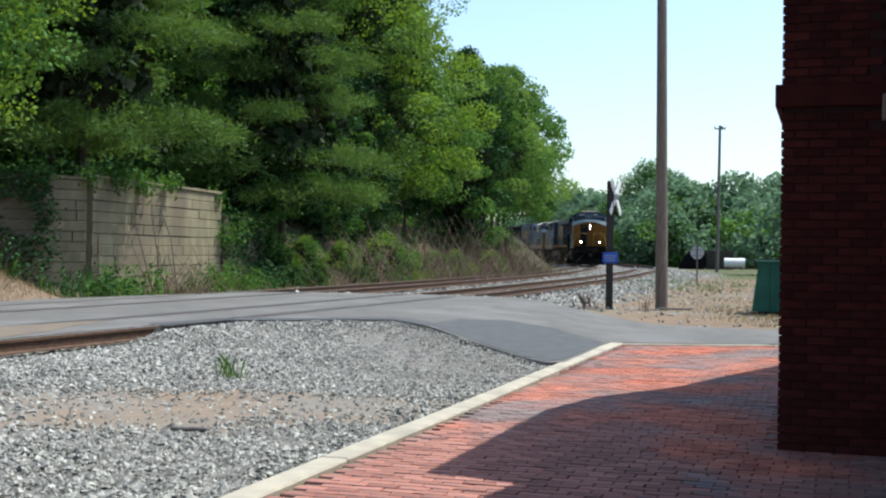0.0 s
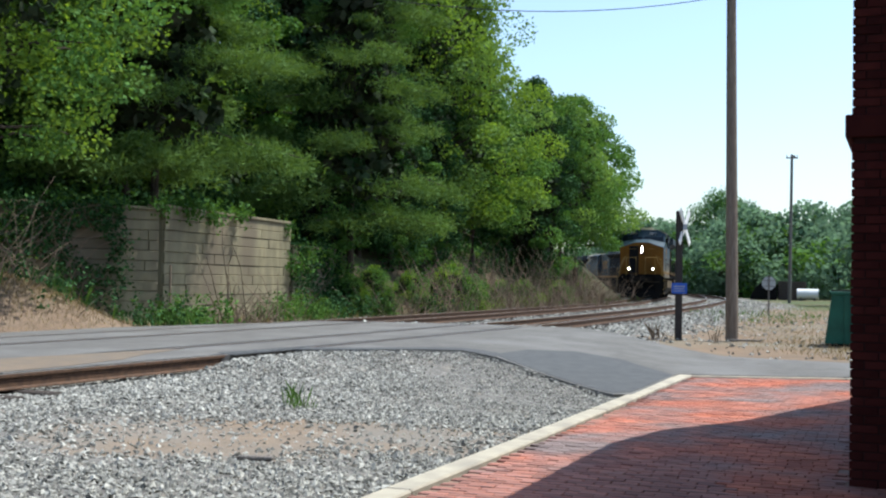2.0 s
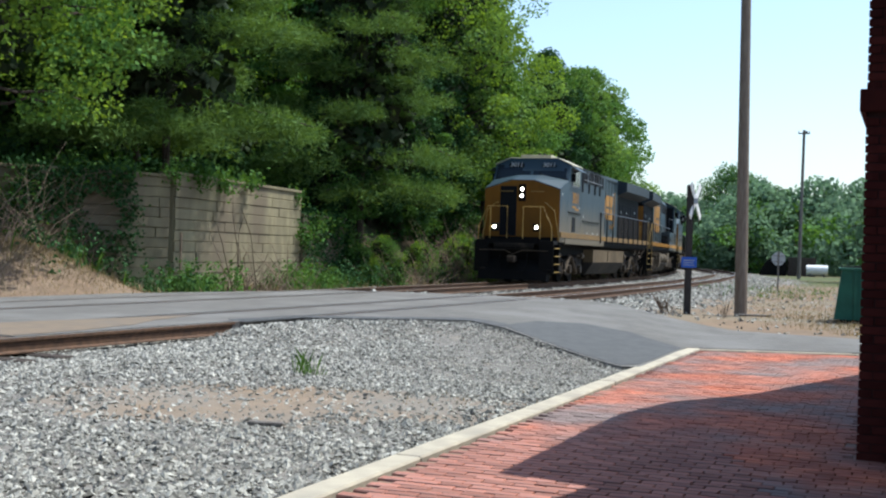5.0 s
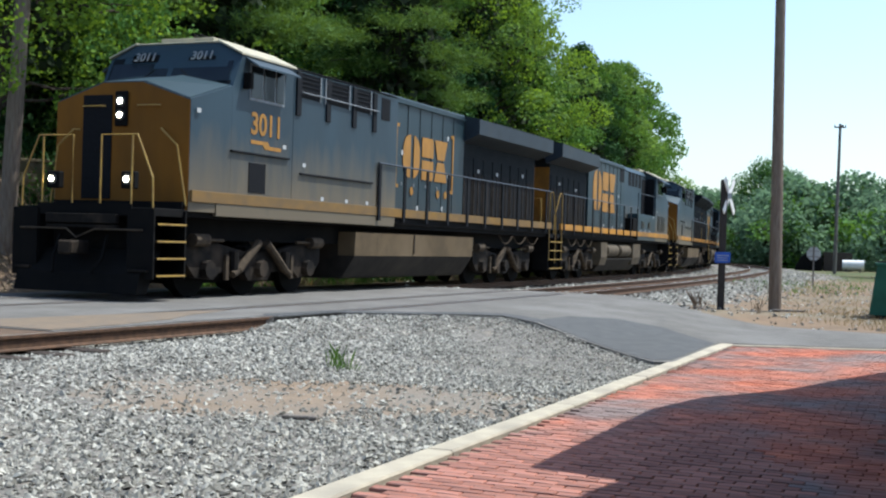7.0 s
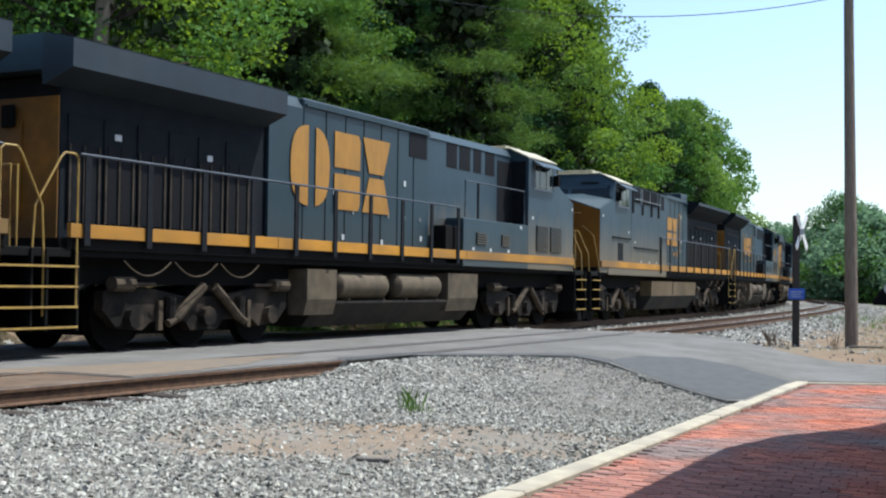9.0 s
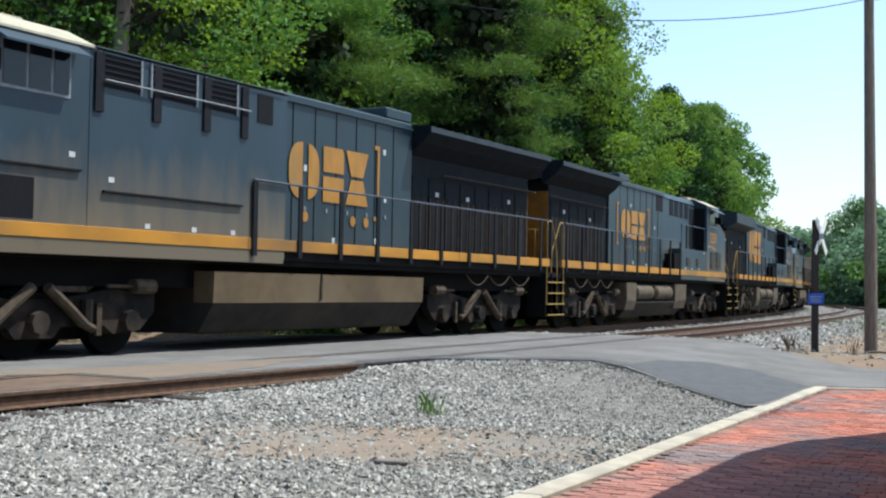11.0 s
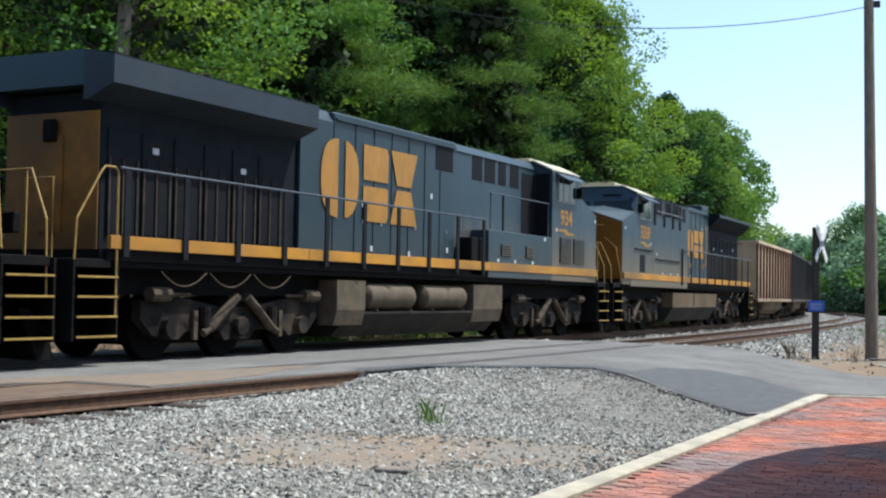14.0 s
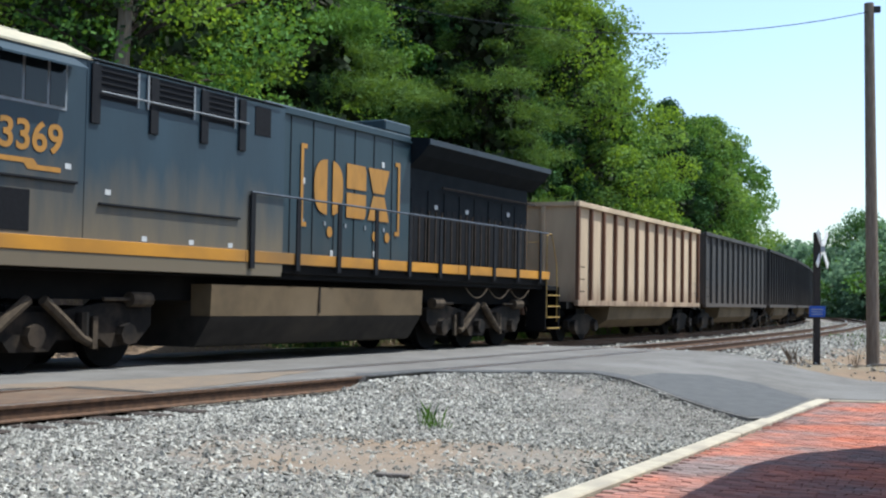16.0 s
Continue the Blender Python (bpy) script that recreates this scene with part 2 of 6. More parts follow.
def plan(x, y):
    """For arrays of places: how far along the near track and how far to its right."""
    x, y = np.asarray(x, float).ravel(), np.asarray(y, float).ravel()
    s, d = np.empty(len(x)), np.empty(len(x))
    cx, cy, ct, cs = TX[::4], TY[::4], TH[::4], SS[::4]
    for a in range(0, len(x), 4000):
        b = slice(a, a + 4000)
        j = np.argmin((x[b, None] - cx) ** 2 + (y[b, None] - cy) ** 2, 1)
        dx, dy = x[b] - cx[j], y[b] - cy[j]
        s[b] = cs[j] + dx * np.sin(ct[j]) + dy * np.cos(ct[j])
        d[b] = dx * np.cos(ct[j]) - dy * np.sin(ct[j])
    return s, d


def inside(px, py, poly):
    """Which of the places lie in the polygon."""
    r = np.zeros(len(px), bool)
    for (x0, y0), (x1, y1) in zip(poly, poly[1:] + poly[:1]):
        r ^= ((y0 > py) != (y1 > py)) & (px < (x1 - x0) * (py - y0) / (y1 - y0 + 1e-12) + x0)
    return r


# kerb of the brick platform, from the near end to its corner and along the road
KERB_A, KERB_B, KERB_C = Vector((-5.355, -5.53)), Vector((2.72, 20.1)), Vector((16.0, 20.9))
KERB_WAY = (KERB_B - KERB_A).normalized()


ROAD = ([(-4.0, 17.3), (-3.4, 18.9), (-2.2, 19.3), (-0.8, 20.2), (-0.2, 19.6), (0.58, 17.8), (1.35, 16.2), (1.6, 16.3), tuple(KERB_B), tuple(KERB_C),
         (60, 23), (60, 28), (12, 24.0), (6.8, 23.8), (4.3, 25.3), (3.1, 27.5), (1.75, 30.2), (-1.5, 31.6), (-4.8, 31.5), (-6.4, 28.8)]
        + [tuple(float(v) for v in on_track(s, -6.0)[:2]) for s in (7, 0, -10, -20, -40, -60)]
        + [tuple(float(v) for v in on_track(s, -0.85)[:2]) for s in (-60, -40, -20, -10, -3.5)]
        + [tuple(float(v) for v in on_track(s, 0.6)[:2]) for s in (-3.4, 0.4)])


def smooth(t):
    t = np.clip(t, 0, 1)
    return t * t * (3 - 2 * t)


def hill(s, d):
    """Bank on the far side of the tracks."""
    e = np.maximum(-d - 6.6, 0)
    cut = 2.5 * smooth((s - 4) / 6) * smooth((31 - s) / 6)  # cut back to the retaining wall
    rise = 3.0 * smooth((e - 1.2 - cut) / (4.5 - cut)) + 0.22 * np.maximum(e - 5.5, 0)
    return np.minimum(rise, 9.0)


def road_dist(x, y):
    """How far each place lies from the crossing's nearer edges."""
    best = np.full(len(x), 9.0)
    for (x0, y0), (x1, y1) in zip(ROAD[:20], ROAD[1:20]):
        if x0 > 30 or x1 > 30:
            continue
        dx, dy = x1 - x0, y1 - y0
        t = np.clip(((x - x0) * dx + (y - y0) * dy) / (dx * dx + dy * dy + 1e-9), 0, 1)
        best = np.minimum(best, np.hypot(x - x0 - t * dx, y - y0 - t * dy))
    return best


def ground_z(x, y, bumps=True):
    x, y = np.asarray(x, float), np.asarray(y, float)
    shape = x.shape
    s, d = plan(x, y)
    xf, yf = x.ravel(), y.ravel()
    bed = 0.155 * (1 - smooth((d - 1.5) / 3.0))  # falls from the near track to the platform
    z = np.where(d > -2, bed, 0.155 + hill(s, d))
    z = z - 0.02 * smooth((d - 4) / 2)
    rd = road_dist(xf, yf)
    z = z + (road_z(xf, yf) - 0.035 - z) * (1 - smooth(rd / 1.6)) * (d > -6.5) * ((d > 1.0) | (s > 3))
    if bumps:
        z = z + 0.02 * np.sin(xf * 1.9 + np.sin(yf * 1.3) * 2) * np.sin(yf * 2.3 + xf) * (np.abs(d) > 2.2)
        z = z + np.where(d < -8, 0.25 * np.sin(xf * 0.7 + yf * 0.31) * np.sin(yf * 0.53), 0) * smooth((-d - 8) / 4)
    return z.reshape(shape)


def road_z(x, y):
    """The crossing lies level with the rails and falls to the platform's kerb."""
    s, d = plan(x, y)
    return 0.03 + (RAIL_Z - 0.035) * (1 - smooth((d - 2.0) / 4.6)) * (1 - 0.4 * smooth((-d - 6.5) / 5))


# ---- ground ----
def spread(fine0, fine1, step, far):
    a = list(np.arange(fine0, fine1 + step / 2, step))
    g = step
    lo, hi = [fine0], [fine1]
    while hi[-1] < far:
        g *= 1.12
        hi.append(hi[-1] + g)
        lo.append(lo[-1] - g)
    return np.array(lo[:0:-1] + a + hi[1:])


def mound(x, y):
    """Heap of dead needles beside the crossing."""
    return 1.25 * np.exp(-(((x + 11.6) / 2.6) ** 2 + ((y - 26.0) / 2.2) ** 2) ** 1.3)


def full_z(x, y):
    return ground_z(x, y) + mound(x, y)


def build_ground():
    gx, gy = spread(-16, 16, 0.42, 1500), spread(4, 50, 0.42, 1500)
    X, Y = np.meshgrid(gx, gy)
    Z = full_z(X, Y)
    far = np.hypot(X, Y)
    Z = np.where(far > 330, Z * np.clip((700 - far) / 370, 0, 1) - 0.02, Z)
    s, d = plan(X, Y)
    pave = inside(X.ravel(), Y.ravel(), [tuple(KERB_A), tuple(KERB_B), tuple(KERB_C), (16, -8), (-6, -8)])
    Z.ravel()[pave] = -0.06
    on_road = inside(X.ravel(), Y.ravel(), ROAD)
    Z.ravel()[on_road] = np.minimum(Z.ravel()[on_road], road_z(X, Y)[on_road] - 0.12)
    ny, nx = X.shape
    i = np.arange(ny * nx).reshape(ny, nx)
    f = np.stack([i[:-1, :-1], i[:-1, 1:], i[1:, 1:], i[1:, :-1]], -1).reshape(-1, 4)
    cx, cy = X.ravel()[f].mean(1), Y.ravel()[f].mean(1)
    cs, cd = s[f].mean(1), d[f].mean(1)
    jit = np.random.RandomState(3).normal(0, 0.35, len(f))
    idx = np.full(len(f), 4)
    idx[(cd > -7.0 + jit) & (cd < 5.2 + jit) & (cs < 170)] = 0
    idx[(cd >= 3.2 + jit) & (cd < 30) & (cy > 21) & (cs < 62 + 8 * jit)] = 5
    idx[(cd >= 1.9 + jit) & (cd < 3.4 + jit) & (cy > 21) & (cs < 110)] = 0
    idx[(cy < 21) & (cd >= 1.5)] = 0
    bare = np.exp(-(((cx + 1.6) / 1.9) ** 2 + ((cy - 11.7) / 1.0) ** 2)) + 0.8 * np.exp(-(((cx + 3.0) / 1.2) ** 2 + ((cy - 10.6) / 0.8) ** 2)) + 0.1 * jit
    idx[(bare > 0.3) & (idx == 0)] = 1
    idx[cd <= -7.0 + jit] = 2
    idx[(mound(cx, cy) > 0.06)] = 3
    ob = raw_mesh("ground", np.stack([X.ravel(), Y.ravel(), Z.ravel()], 1), f, [M_GRAVEL, M_DIRT, M_SOIL, M_REDBROWN, M_MEADOW, M_VERGE], idx, smooth=True)
    tagged(ob, "grey gravel, dry dirt and a wooded bank beside railway tracks", "ground", kind="structure")


def sheet(name, poly, z_of, mat, lift, drop, step=0.5):
    """A paved sheet with thickness that follows the ground under the polygon."""
    bm = bmesh.new()
    f = bm.faces.new([bm.verts.new((x, y, 0)) for x, y in poly])
    bmesh.ops.recalc_face_normals(bm, faces=[f])
    if f.normal.z < 0:
        f.normal_flip()
    xs, ys = [p[0] for p in poly], [p[1] for p in poly]
    for axis, lo, hi in ((0, max(min(xs), -25), min(max(xs), 20)), (1, max(min(ys), 0), max(ys))):
        for c in np.arange(lo + step / 2, hi, step):
            co, no = [0, 0, 0], [0, 0, 0]
            co[axis], no[axis] = c, 1
            bmesh.ops.bisect_plane(bm, geom=bm.verts[:] + bm.edges[:] + bm.faces[:], plane_co=co, plane_no=no)
    z = z_of(np.array([v.co.x for v in bm.verts]), np.array([v.co.y for v in bm.verts]))
    for v, h in zip(bm.verts, z):
        v.co.z = h + lift
    rim = [e for e in bm.edges if e.is_boundary]
    ex = bmesh.ops.extrude_edge_only(bm, edges=rim)["geom"]
    for v in ex:
        if isinstance(v, bmesh.types.BMVert):
            v.co.z -= drop
    return part(name, bm, mat)


build_ground()
tagged(sheet("road", ROAD, road_z, M_ASPHALT, 0, 0.25), "worn grey asphalt road over the railway crossing", "road", kind="structure")
PATCH = [(-0.25, 20.1), (0.3, 21.6), (1.2, 22.4), (2.0, 21.9), (2.6, 19.85), (1.62, 16.6), (1.35, 16.35), (0.66, 17.8), (-0.1, 19.6)]
tagged(sheet("road_patch", PATCH, road_z, M_PATCH, 0.006, 0.02), "darker asphalt patch on the road by the kerb", "road", kind="structure")


LIP = [(-4.0, 17.32), (-3.38, 18.9), (-2.2, 19.32), (-0.8, 20.22), (-0.22, 19.7), (-0.2, 20.4), (-0.75, 20.75), (-2.3, 19.85), (-3.6, 19.4), (-4.3, 17.9)]
tagged(sheet("road_lip", LIP, road_z, M_PATCH, 0.005, 0.02), "dark broken asphalt edge beside the gravel", "road", kind="structure")
DUST = [tuple(float(v) for v in on_track(q, -0.98 - w)[:2]) for q, w in ((-26, 0), (-18, 0.03), (-10, 0), (-5, 0.05), (-2, 0.0), (-3, 0.5), (-7, 0.85), (-12, 0.7), (-19, 0.95), (-26, 0.8))]
tagged(sheet("road_dust", DUST, road_z, M_ROADDUST, 0.005, 0.02), "tan dust and spilled dirt on the road beside the rail", "road", kind="structure")


SPILL = [tuple(float(v) for v in on_track(q, d)[:2]) for q, d in ((-4.2, -0.95), (-2.0, -1.1), (0.4, -0.75), (1.6, -0.5), (0.2, -0.2), (-0.8, 0.2), (-2.2, 0.45), (-3.36, 0.5), (-3.36, -0.66))]
tagged(sheet("road_spill", SPILL, road_z, M_ROADDUST, 0.007, 0.02), "tan dirt carried onto the crossing", "road", kind="structure")
FILL = [tuple(float(v) for v in on_track(q, d)[:2]) for d, row in ((-0.70, (-40, -20, -12, -8, -5.5, -3.3)), (0.68, (-3.2, -3.6, -6, -9, -14, -24, -40))) for q in row]
tagged(sheet("track_fill", FILL, lambda x, y: RAIL_Z - 0.115 + 0.1 * smooth((plan(x, y)[0] + 7.5) / 3.5), M_FILL, 0, 0.12), "brown dirt packed between the rails beside the crossing", "dirt", kind="structure")


# ---- railway tracks ----
RAIL_FORM = [(-0.07, 0), (0.07, 0), (0.07, 0.012), (0.012, 0.03), (0.012, 0.125), (0.036, 0.135), (0.036, 0.166), (0.028, 0.172), (-0.028, 0.172), (-0.036, 0.166), (-0.036, 0.135), (-0.012, 0.125), (-0.012, 0.03), (-0.07, 0.012)]


def rail(d, s0, s1, parent):
    ss = np.arange(s0, s1, 2.0)
    v, f, mi = [], [], []
    k = len(RAIL_FORM)
    for i, s in enumerate(ss):
        x, y, th = on_track(s, d + (far_line(s) + SPACING if d < -2 else 0))
        for a, z in RAIL_FORM:
            v.append((x + a * math.cos(th), y - a * math.sin(th), RAIL_Z - 0.172 + z))
        if i:
            for j in range(k):
                f.append(((i - 1) * k + j, (i - 1) * k + (j + 1) % k, i * k + (j + 1) % k, i * k + j))
                mi.append(1 if j == 7 else 0)
    ob = raw_mesh("rail", v, f, [M_RUST, M_RAILTOP], mi)
    ob.parent = parent


def build_track(d, label):
    tr = tagged(new("railway_track"), label, "railway track", "tracks over the crossing", "structure")
    for side in (-0.755, 0.755):
        rail(d + side, -70, 300, tr)
    me = None
    for s in np.arange(-14, 112, 0.56):
        x, y, th = on_track(s, far_line(s) if d < -2 else d)
        if -3 < s < 15.5 or (d < -1 and s < 15.5):
            continue
        if me is None:
            bm = boxes((-1.3, 1.3, -0.115, 0.115, -0.18, 0), bevel=0.012)
            first = part("tie", bm, M_TIE, tr)
            me = first.data
            ob = first
        else:
            ob = new("tie", me)
            ob.parent = tr
        ob.matrix_basis = pose(x, y, RAIL_Z - 0.188 + random.uniform(-0.014, 0.006), 0, 0, -math.degrees(th) + random.uniform(-1.5, 1.5))
    # bolted joint bars beside the crossing
    for s in (-3.6,):
        if d == 0:
            x, y, th = on_track(s, -0.70)
            ob = part("joint_bar", boxes((-0.02, 0.02, -0.3, 0.3, -0.13, -0.03), (-0.05, 0.0, -0.24, -0.2, -0.1, -0.06), (-0.05, 0.0, 0.2, 0.24, -0.1, -0.06), bevel=0.006), M_RUST, tr)
            ob.matrix_basis = pose(x, y, RAIL_Z, 0, 0, -math.degrees(th))
    return tr


build_track(0.0, "rusty near railway track on dark wooden ties in grey ballast")
build_track(-SPACING, "railway track that carries the train along the wooded bank")


def flangeway(d, s0, s1):
    """Dark groove strips along the rails in the asphalt."""
    v, f = [], []
    for i, s in enumerate(np.arange(s0, s1, 1.0)):
        for a in (d - 0.05, d + 0.05):
            x, y, th = on_track(s, a)
            v.append((x, y, float(road_z(np.array([x]), np.array([y]))[0]) + 0.004))
        if i:
            f.append((2 * i - 2, 2 * i - 1, 2 * i + 1, 2 * i))
    return v, f


seam_v, seam_f = [], []
for d0, s0, s1 in ((-0.64, -3.2, 16), (0.64, 0.6, 15), (0.87, 0.8, 14.5), (-0.9, -30, 16), (-SPACING - 0.64, -30, 15.5), (-SPACING + 0.64, -30, 15.5), (-SPACING + 0.88, -30, 15.5)):
    v, f = flangeway(d0, s0, s1)
    seam_f += [tuple(i + len(seam_v) for i in q) for q in f]
    seam_v += v
tagged(raw_mesh("flangeway_seams", seam_v, seam_f, [M_TAR]), "dark grooves beside the rails in the crossing", "seam", kind="structure")

# ---- kerb ----
def kerb(name, a, b, w, z0, z1, n):
    """A concrete kerb in cast lengths, each with its own joint."""
    k = tagged(new(name), "pale concrete kerb round the brick platform", "kerb", kind="structure")
    way = (b - a).normalized()
    L = (b - a).length
    ang = math.degrees(math.atan2(way.y, way.x))
    for i in range(n):
        l = L / n
        bm = boxes((0.006, l - 0.006, -w, 0, z0, z1), bevel=0.015)
        for vert in bm.verts:
            vert.co.y += 0.008 * math.sin(vert.co.x * 3 + i * 1.7)
        ob = part("kerb_length", bm, M_KERB, k)
        p = a + way * (l * i)
        ob.matrix_basis = pose(p.x, p.y, random.uniform(-0.006, 0.006), 0, 0, ang + random.uniform(-0.15, 0.15))
    return k


kerb("kerb_track_side", KERB_A, KERB_B, 0.21, -0.22, 0.035, 9)
kerb("kerb_road_side", KERB_B + Vector((0.02, -0.02)), KERB_C, 0.12, -0.2, 0.018, 5)
bed = [tuple(KERB_A + Vector((0.20, -0.06))), tuple(KERB_B + Vector((0.2, -0.17))), tuple(KERB_C + Vector((0, -0.17))), (16, -8), (-5.8, -8)]
bm = bmesh.new()
prism(bm, bed, 2, -0.15, -0.012)
tagged(part("pavement_bed", bm, M_SAND), "sandy bed under the platform bricks", "pavement", kind="structure")

# ---- depot building ----
BO, BK, BV = Vector((2.545, 9.46, 0)), Vector((0.301, 0.954, 0)).normalized(), Vector((0.954, -0.301, 0)).normalized()
B_ROT = -math.degrees(math.atan2(BK.x, BK.y))  # local x along BV, local y along BK


def depot_pose(x=0, y=0, z=0):
    p = BO + BV * x + BK * y
    return pose(p.x, p.y, z, 0, 0, B_ROT)


depot = tagged(new("depot_building"), "old dark red brick depot with a bay and wide eaves", "building")
depot.matrix_basis = depot_pose()
EAVE = 5.0
bm = bmesh.new()
prism(bm, [(0.012, 0.012), (2.4, 0.012), (2.4, -16), (9, -16), (9, 9), (2.4, 9), (1.6, 3.4), (0.9, 3.0), (0.012, 2.6)], 2, -0.1, EAVE - 0.2)
part("wall", bm, M_MORTAR, depot)
bm = bmesh.new()
prism(bm, [(-0.35, -0.17), (0.31, -0.31), (0.22, -0.74), (0.22, -17), (10.5, -17), (10.5, 10.5), (1.9, 10.5), (1.52, 9.1), (0.64, 6.05), (-0.08, 4.67), (-0.32, 3.35)], 2, EAVE - 0.2, EAVE)
part("eave", bm, M_TRIM, depot, "dark painted boarded eaves")
bm = bmesh.new()
low = [(-0.35, -0.17), (0.31, -0.31), (0.22, -0.74), (0.22, -17.0), (10.5, -17.0), (10.5, 10.5), (1.9, 10.5), (1.52, 9.1), (0.64, 6.05), (-0.08, 4.67), (-0.32, 3.35)]
lo = [bm.verts.new((x, y, EAVE + 0.004)) for x, y in low]
hi = [bm.verts.new((6, y, EAVE + 2.6)) for y in (2.5, 2.5, 2.0, -11, -11, 4, 4, 4, 4, 3.5, 3)]
bm.faces.new(lo[::-1])
for i in range(11):
    bm.faces.new((lo[i], lo[(i + 1) % 11], hi[(i + 1) % 11], hi[i]))
bmesh.ops.remove_doubles(bm, verts=bm.verts[:], dist=0.001)
part("roof", bm, M_SLATE, depot, "dark slate hipped roof")
# stone band, water table and window of the bay's end wall
part("stone_band", boxes((-0.05, 2.4, -0.05, 0.0, 2.62, 2.79), (-0.05, 0.0, 0.0, 2.6, 2.62, 2.79), bevel=0.008), M_WALLBRICK, depot, "projecting brick band course")
part("sill", boxes((0.72, 1.75, -0.09, 0.0, 2.50, 2.70), bevel=0.01), M_LIMESTONE, depot, "pale stone sill")
part("window_frame", boxes((0.86, 0.94, -0.05, 0, 2.82, 3.9), (1.55, 1.63, -0.05, 0, 2.82, 3.9), (0.94, 1.55, -0.05, 0, 3.82, 3.9), (0.94, 1.55, -0.05, 0, 2.82, 2.9), (1.22, 1.27, -0.045, 0, 2.9, 3.82)), M_TRIM, depot)


# ---- the train ----
def dusty_paint(name, paint, dust, top, bottom, amount, rough=0.5):
    """Faded paint under a film of road dust that thins out upwards, with ragged streaks."""
    m = material(name, paint, tuple(c * 0.82 for c in paint), 1.3, rough, wear=tuple(c * 1.35 for c in paint), wear_amount=0.4, stretch=(1.2, 1.2, 0.35), bump=0.0015, bump_scale=12)
    n, l = m.node_tree.nodes, m.node_tree.links
    b = n["Principled BSDF"]
    src = b.inputs["Base Color"].links[0].from_socket
    tc = n.new("ShaderNodeTexCoord")
    sep = n.new("ShaderNodeSeparateXYZ")
    l.new(tc.outputs["Object"], sep.inputs[0])
    mp = n.new("ShaderNodeMapping")
    mp.inputs["Scale"].default_value = (2.2, 2.2, 0.5)
    l.new(tc.outputs["Object"], mp.inputs[0])
    nz = n.new("ShaderNodeTexNoise")
    nz.inputs["Scale"].default_value, nz.inputs["Detail"].default_value = 1.6, 6
    l.new(mp.outputs[0], nz.inputs["Vector"])
    ad = n.new("ShaderNodeMath")
    ad.operation = "MULTIPLY_ADD"
    ad.inputs[1].default_value = 1.4
    l.new(nz.outputs["Fac"], ad.inputs[0])
    l.new(sep.outputs["Z"], ad.inputs[2])
    mr = n.new("ShaderNodeMapRange")
    mr.inputs["From Min"].default_value, mr.inputs["From Max"].default_value = top + 0.7, bottom + 0.7
    mr.inputs["To Max"].default_value = amount
    l.new(ad.outputs[0], mr.inputs["Value"])
    mx = n.new("ShaderNodeMix")
    mx.data_type = "RGBA"
    mx.inputs[7].default_value = (*dust, 1)
    l.new(mr.outputs[0], mx.inputs[0])
    l.new(src, mx.inputs[6])
    l.new(mx.outputs[2], b.inputs["Base Color"])
    return m


M_LOCO = dusty_paint("locomotive_blue", (0.019, 0.037, 0.05), (0.135, 0.102, 0.06), 3.15, 1.8, 0.9)
M_HOOD = dusty_paint("hood_blue", (0.0145, 0.032, 0.041), (0.055, 0.052, 0.043), 2.6, 1.5, 0.55)
M_DOORDUST = material("dusty_door_edge", (0.055, 0.043, 0.033), (0.03, 0.025, 0.02), 4, 0.8)
M_YELLOW = material("locomotive_yellow", (0.48, 0.212, 0.012), (0.33, 0.148, 0.013), 1.5, 0.6, wear=(0.15, 0.085, 0.03), wear_amount=0.42, stretch=(0.6, 1, 1))
M_DUSTSTRIPE = material("dusty_stripe", (0.2, 0.12, 0.045), (0.15, 0.1, 0.05), 4, 0.75, wear=(0.27, 0.14, 0.02), wear_amount=0.35, stretch=(0.6, 1, 1))
# darker copy of the locomotive yellow for shaded end faces, with worn patches
M_END_SHADE = material("shaded_end_yellow", (0.26, 0.11, 0.008), (0.15, 0.07, 0.006), 3, 0.65, wear=(0.1, 0.05, 0.01), wear_amount=0.45)
# grimy nose yellow, its base darkened to hold the front's shade
M_FRONT_SHADE = material("shaded_grimy_yellow", (0.2, 0.085, 0.012), (0.15, 0.065, 0.011), 2, 0.7, wear=(0.085, 0.04, 0.013), wear_amount=0.4, stretch=(1, 1, 0.4))
M_LOGO = material("faded_yellow", (0.36, 0.168, 0.024), (0.28, 0.135, 0.022), 5, 0.6, wear=(0.2, 0.14, 0.05), wear_amount=0.3, stretch=(1, 1, 0.4))
M_CABROOF = material("pale_roof", (0.42, 0.37, 0.25), (0.33, 0.3, 0.22), 4, 0.55)
M_BLACK = material("black_steel", (0.005, 0.0048, 0.0046), (0.0075, 0.0066, 0.0058), 4, 0.9, wear=(0.016, 0.0135, 0.011), wear_amount=0.3)
# loco blue taken near black: shade put into the paint colour
M_SHADE_BLUE = material("shaded_blue", (0.006, 0.0085, 0.011), (0.01, 0.0125, 0.015), 3, 0.8)
M_GRATE = material("dark_grate", (0.0085, 0.0085, 0.01), (0.006, 0.006, 0.007), 20, 0.7)
M_GEAR = material("dusty_brake_gear", (0.082, 0.061, 0.04), (0.045, 0.034, 0.024), 7, 0.85)
M_TRUCK = material("dusty_truck", (0.016, 0.013, 0.0105), (0.009, 0.008, 0.007), 7, 0.85, wear=(0.06, 0.044, 0.03), wear_amount=0.4, bump=0.004)
M_WHEEL = material("wheel_steel", (0.006, 0.0055, 0.005), (0.004, 0.0038, 0.0035), 8, 0.9)
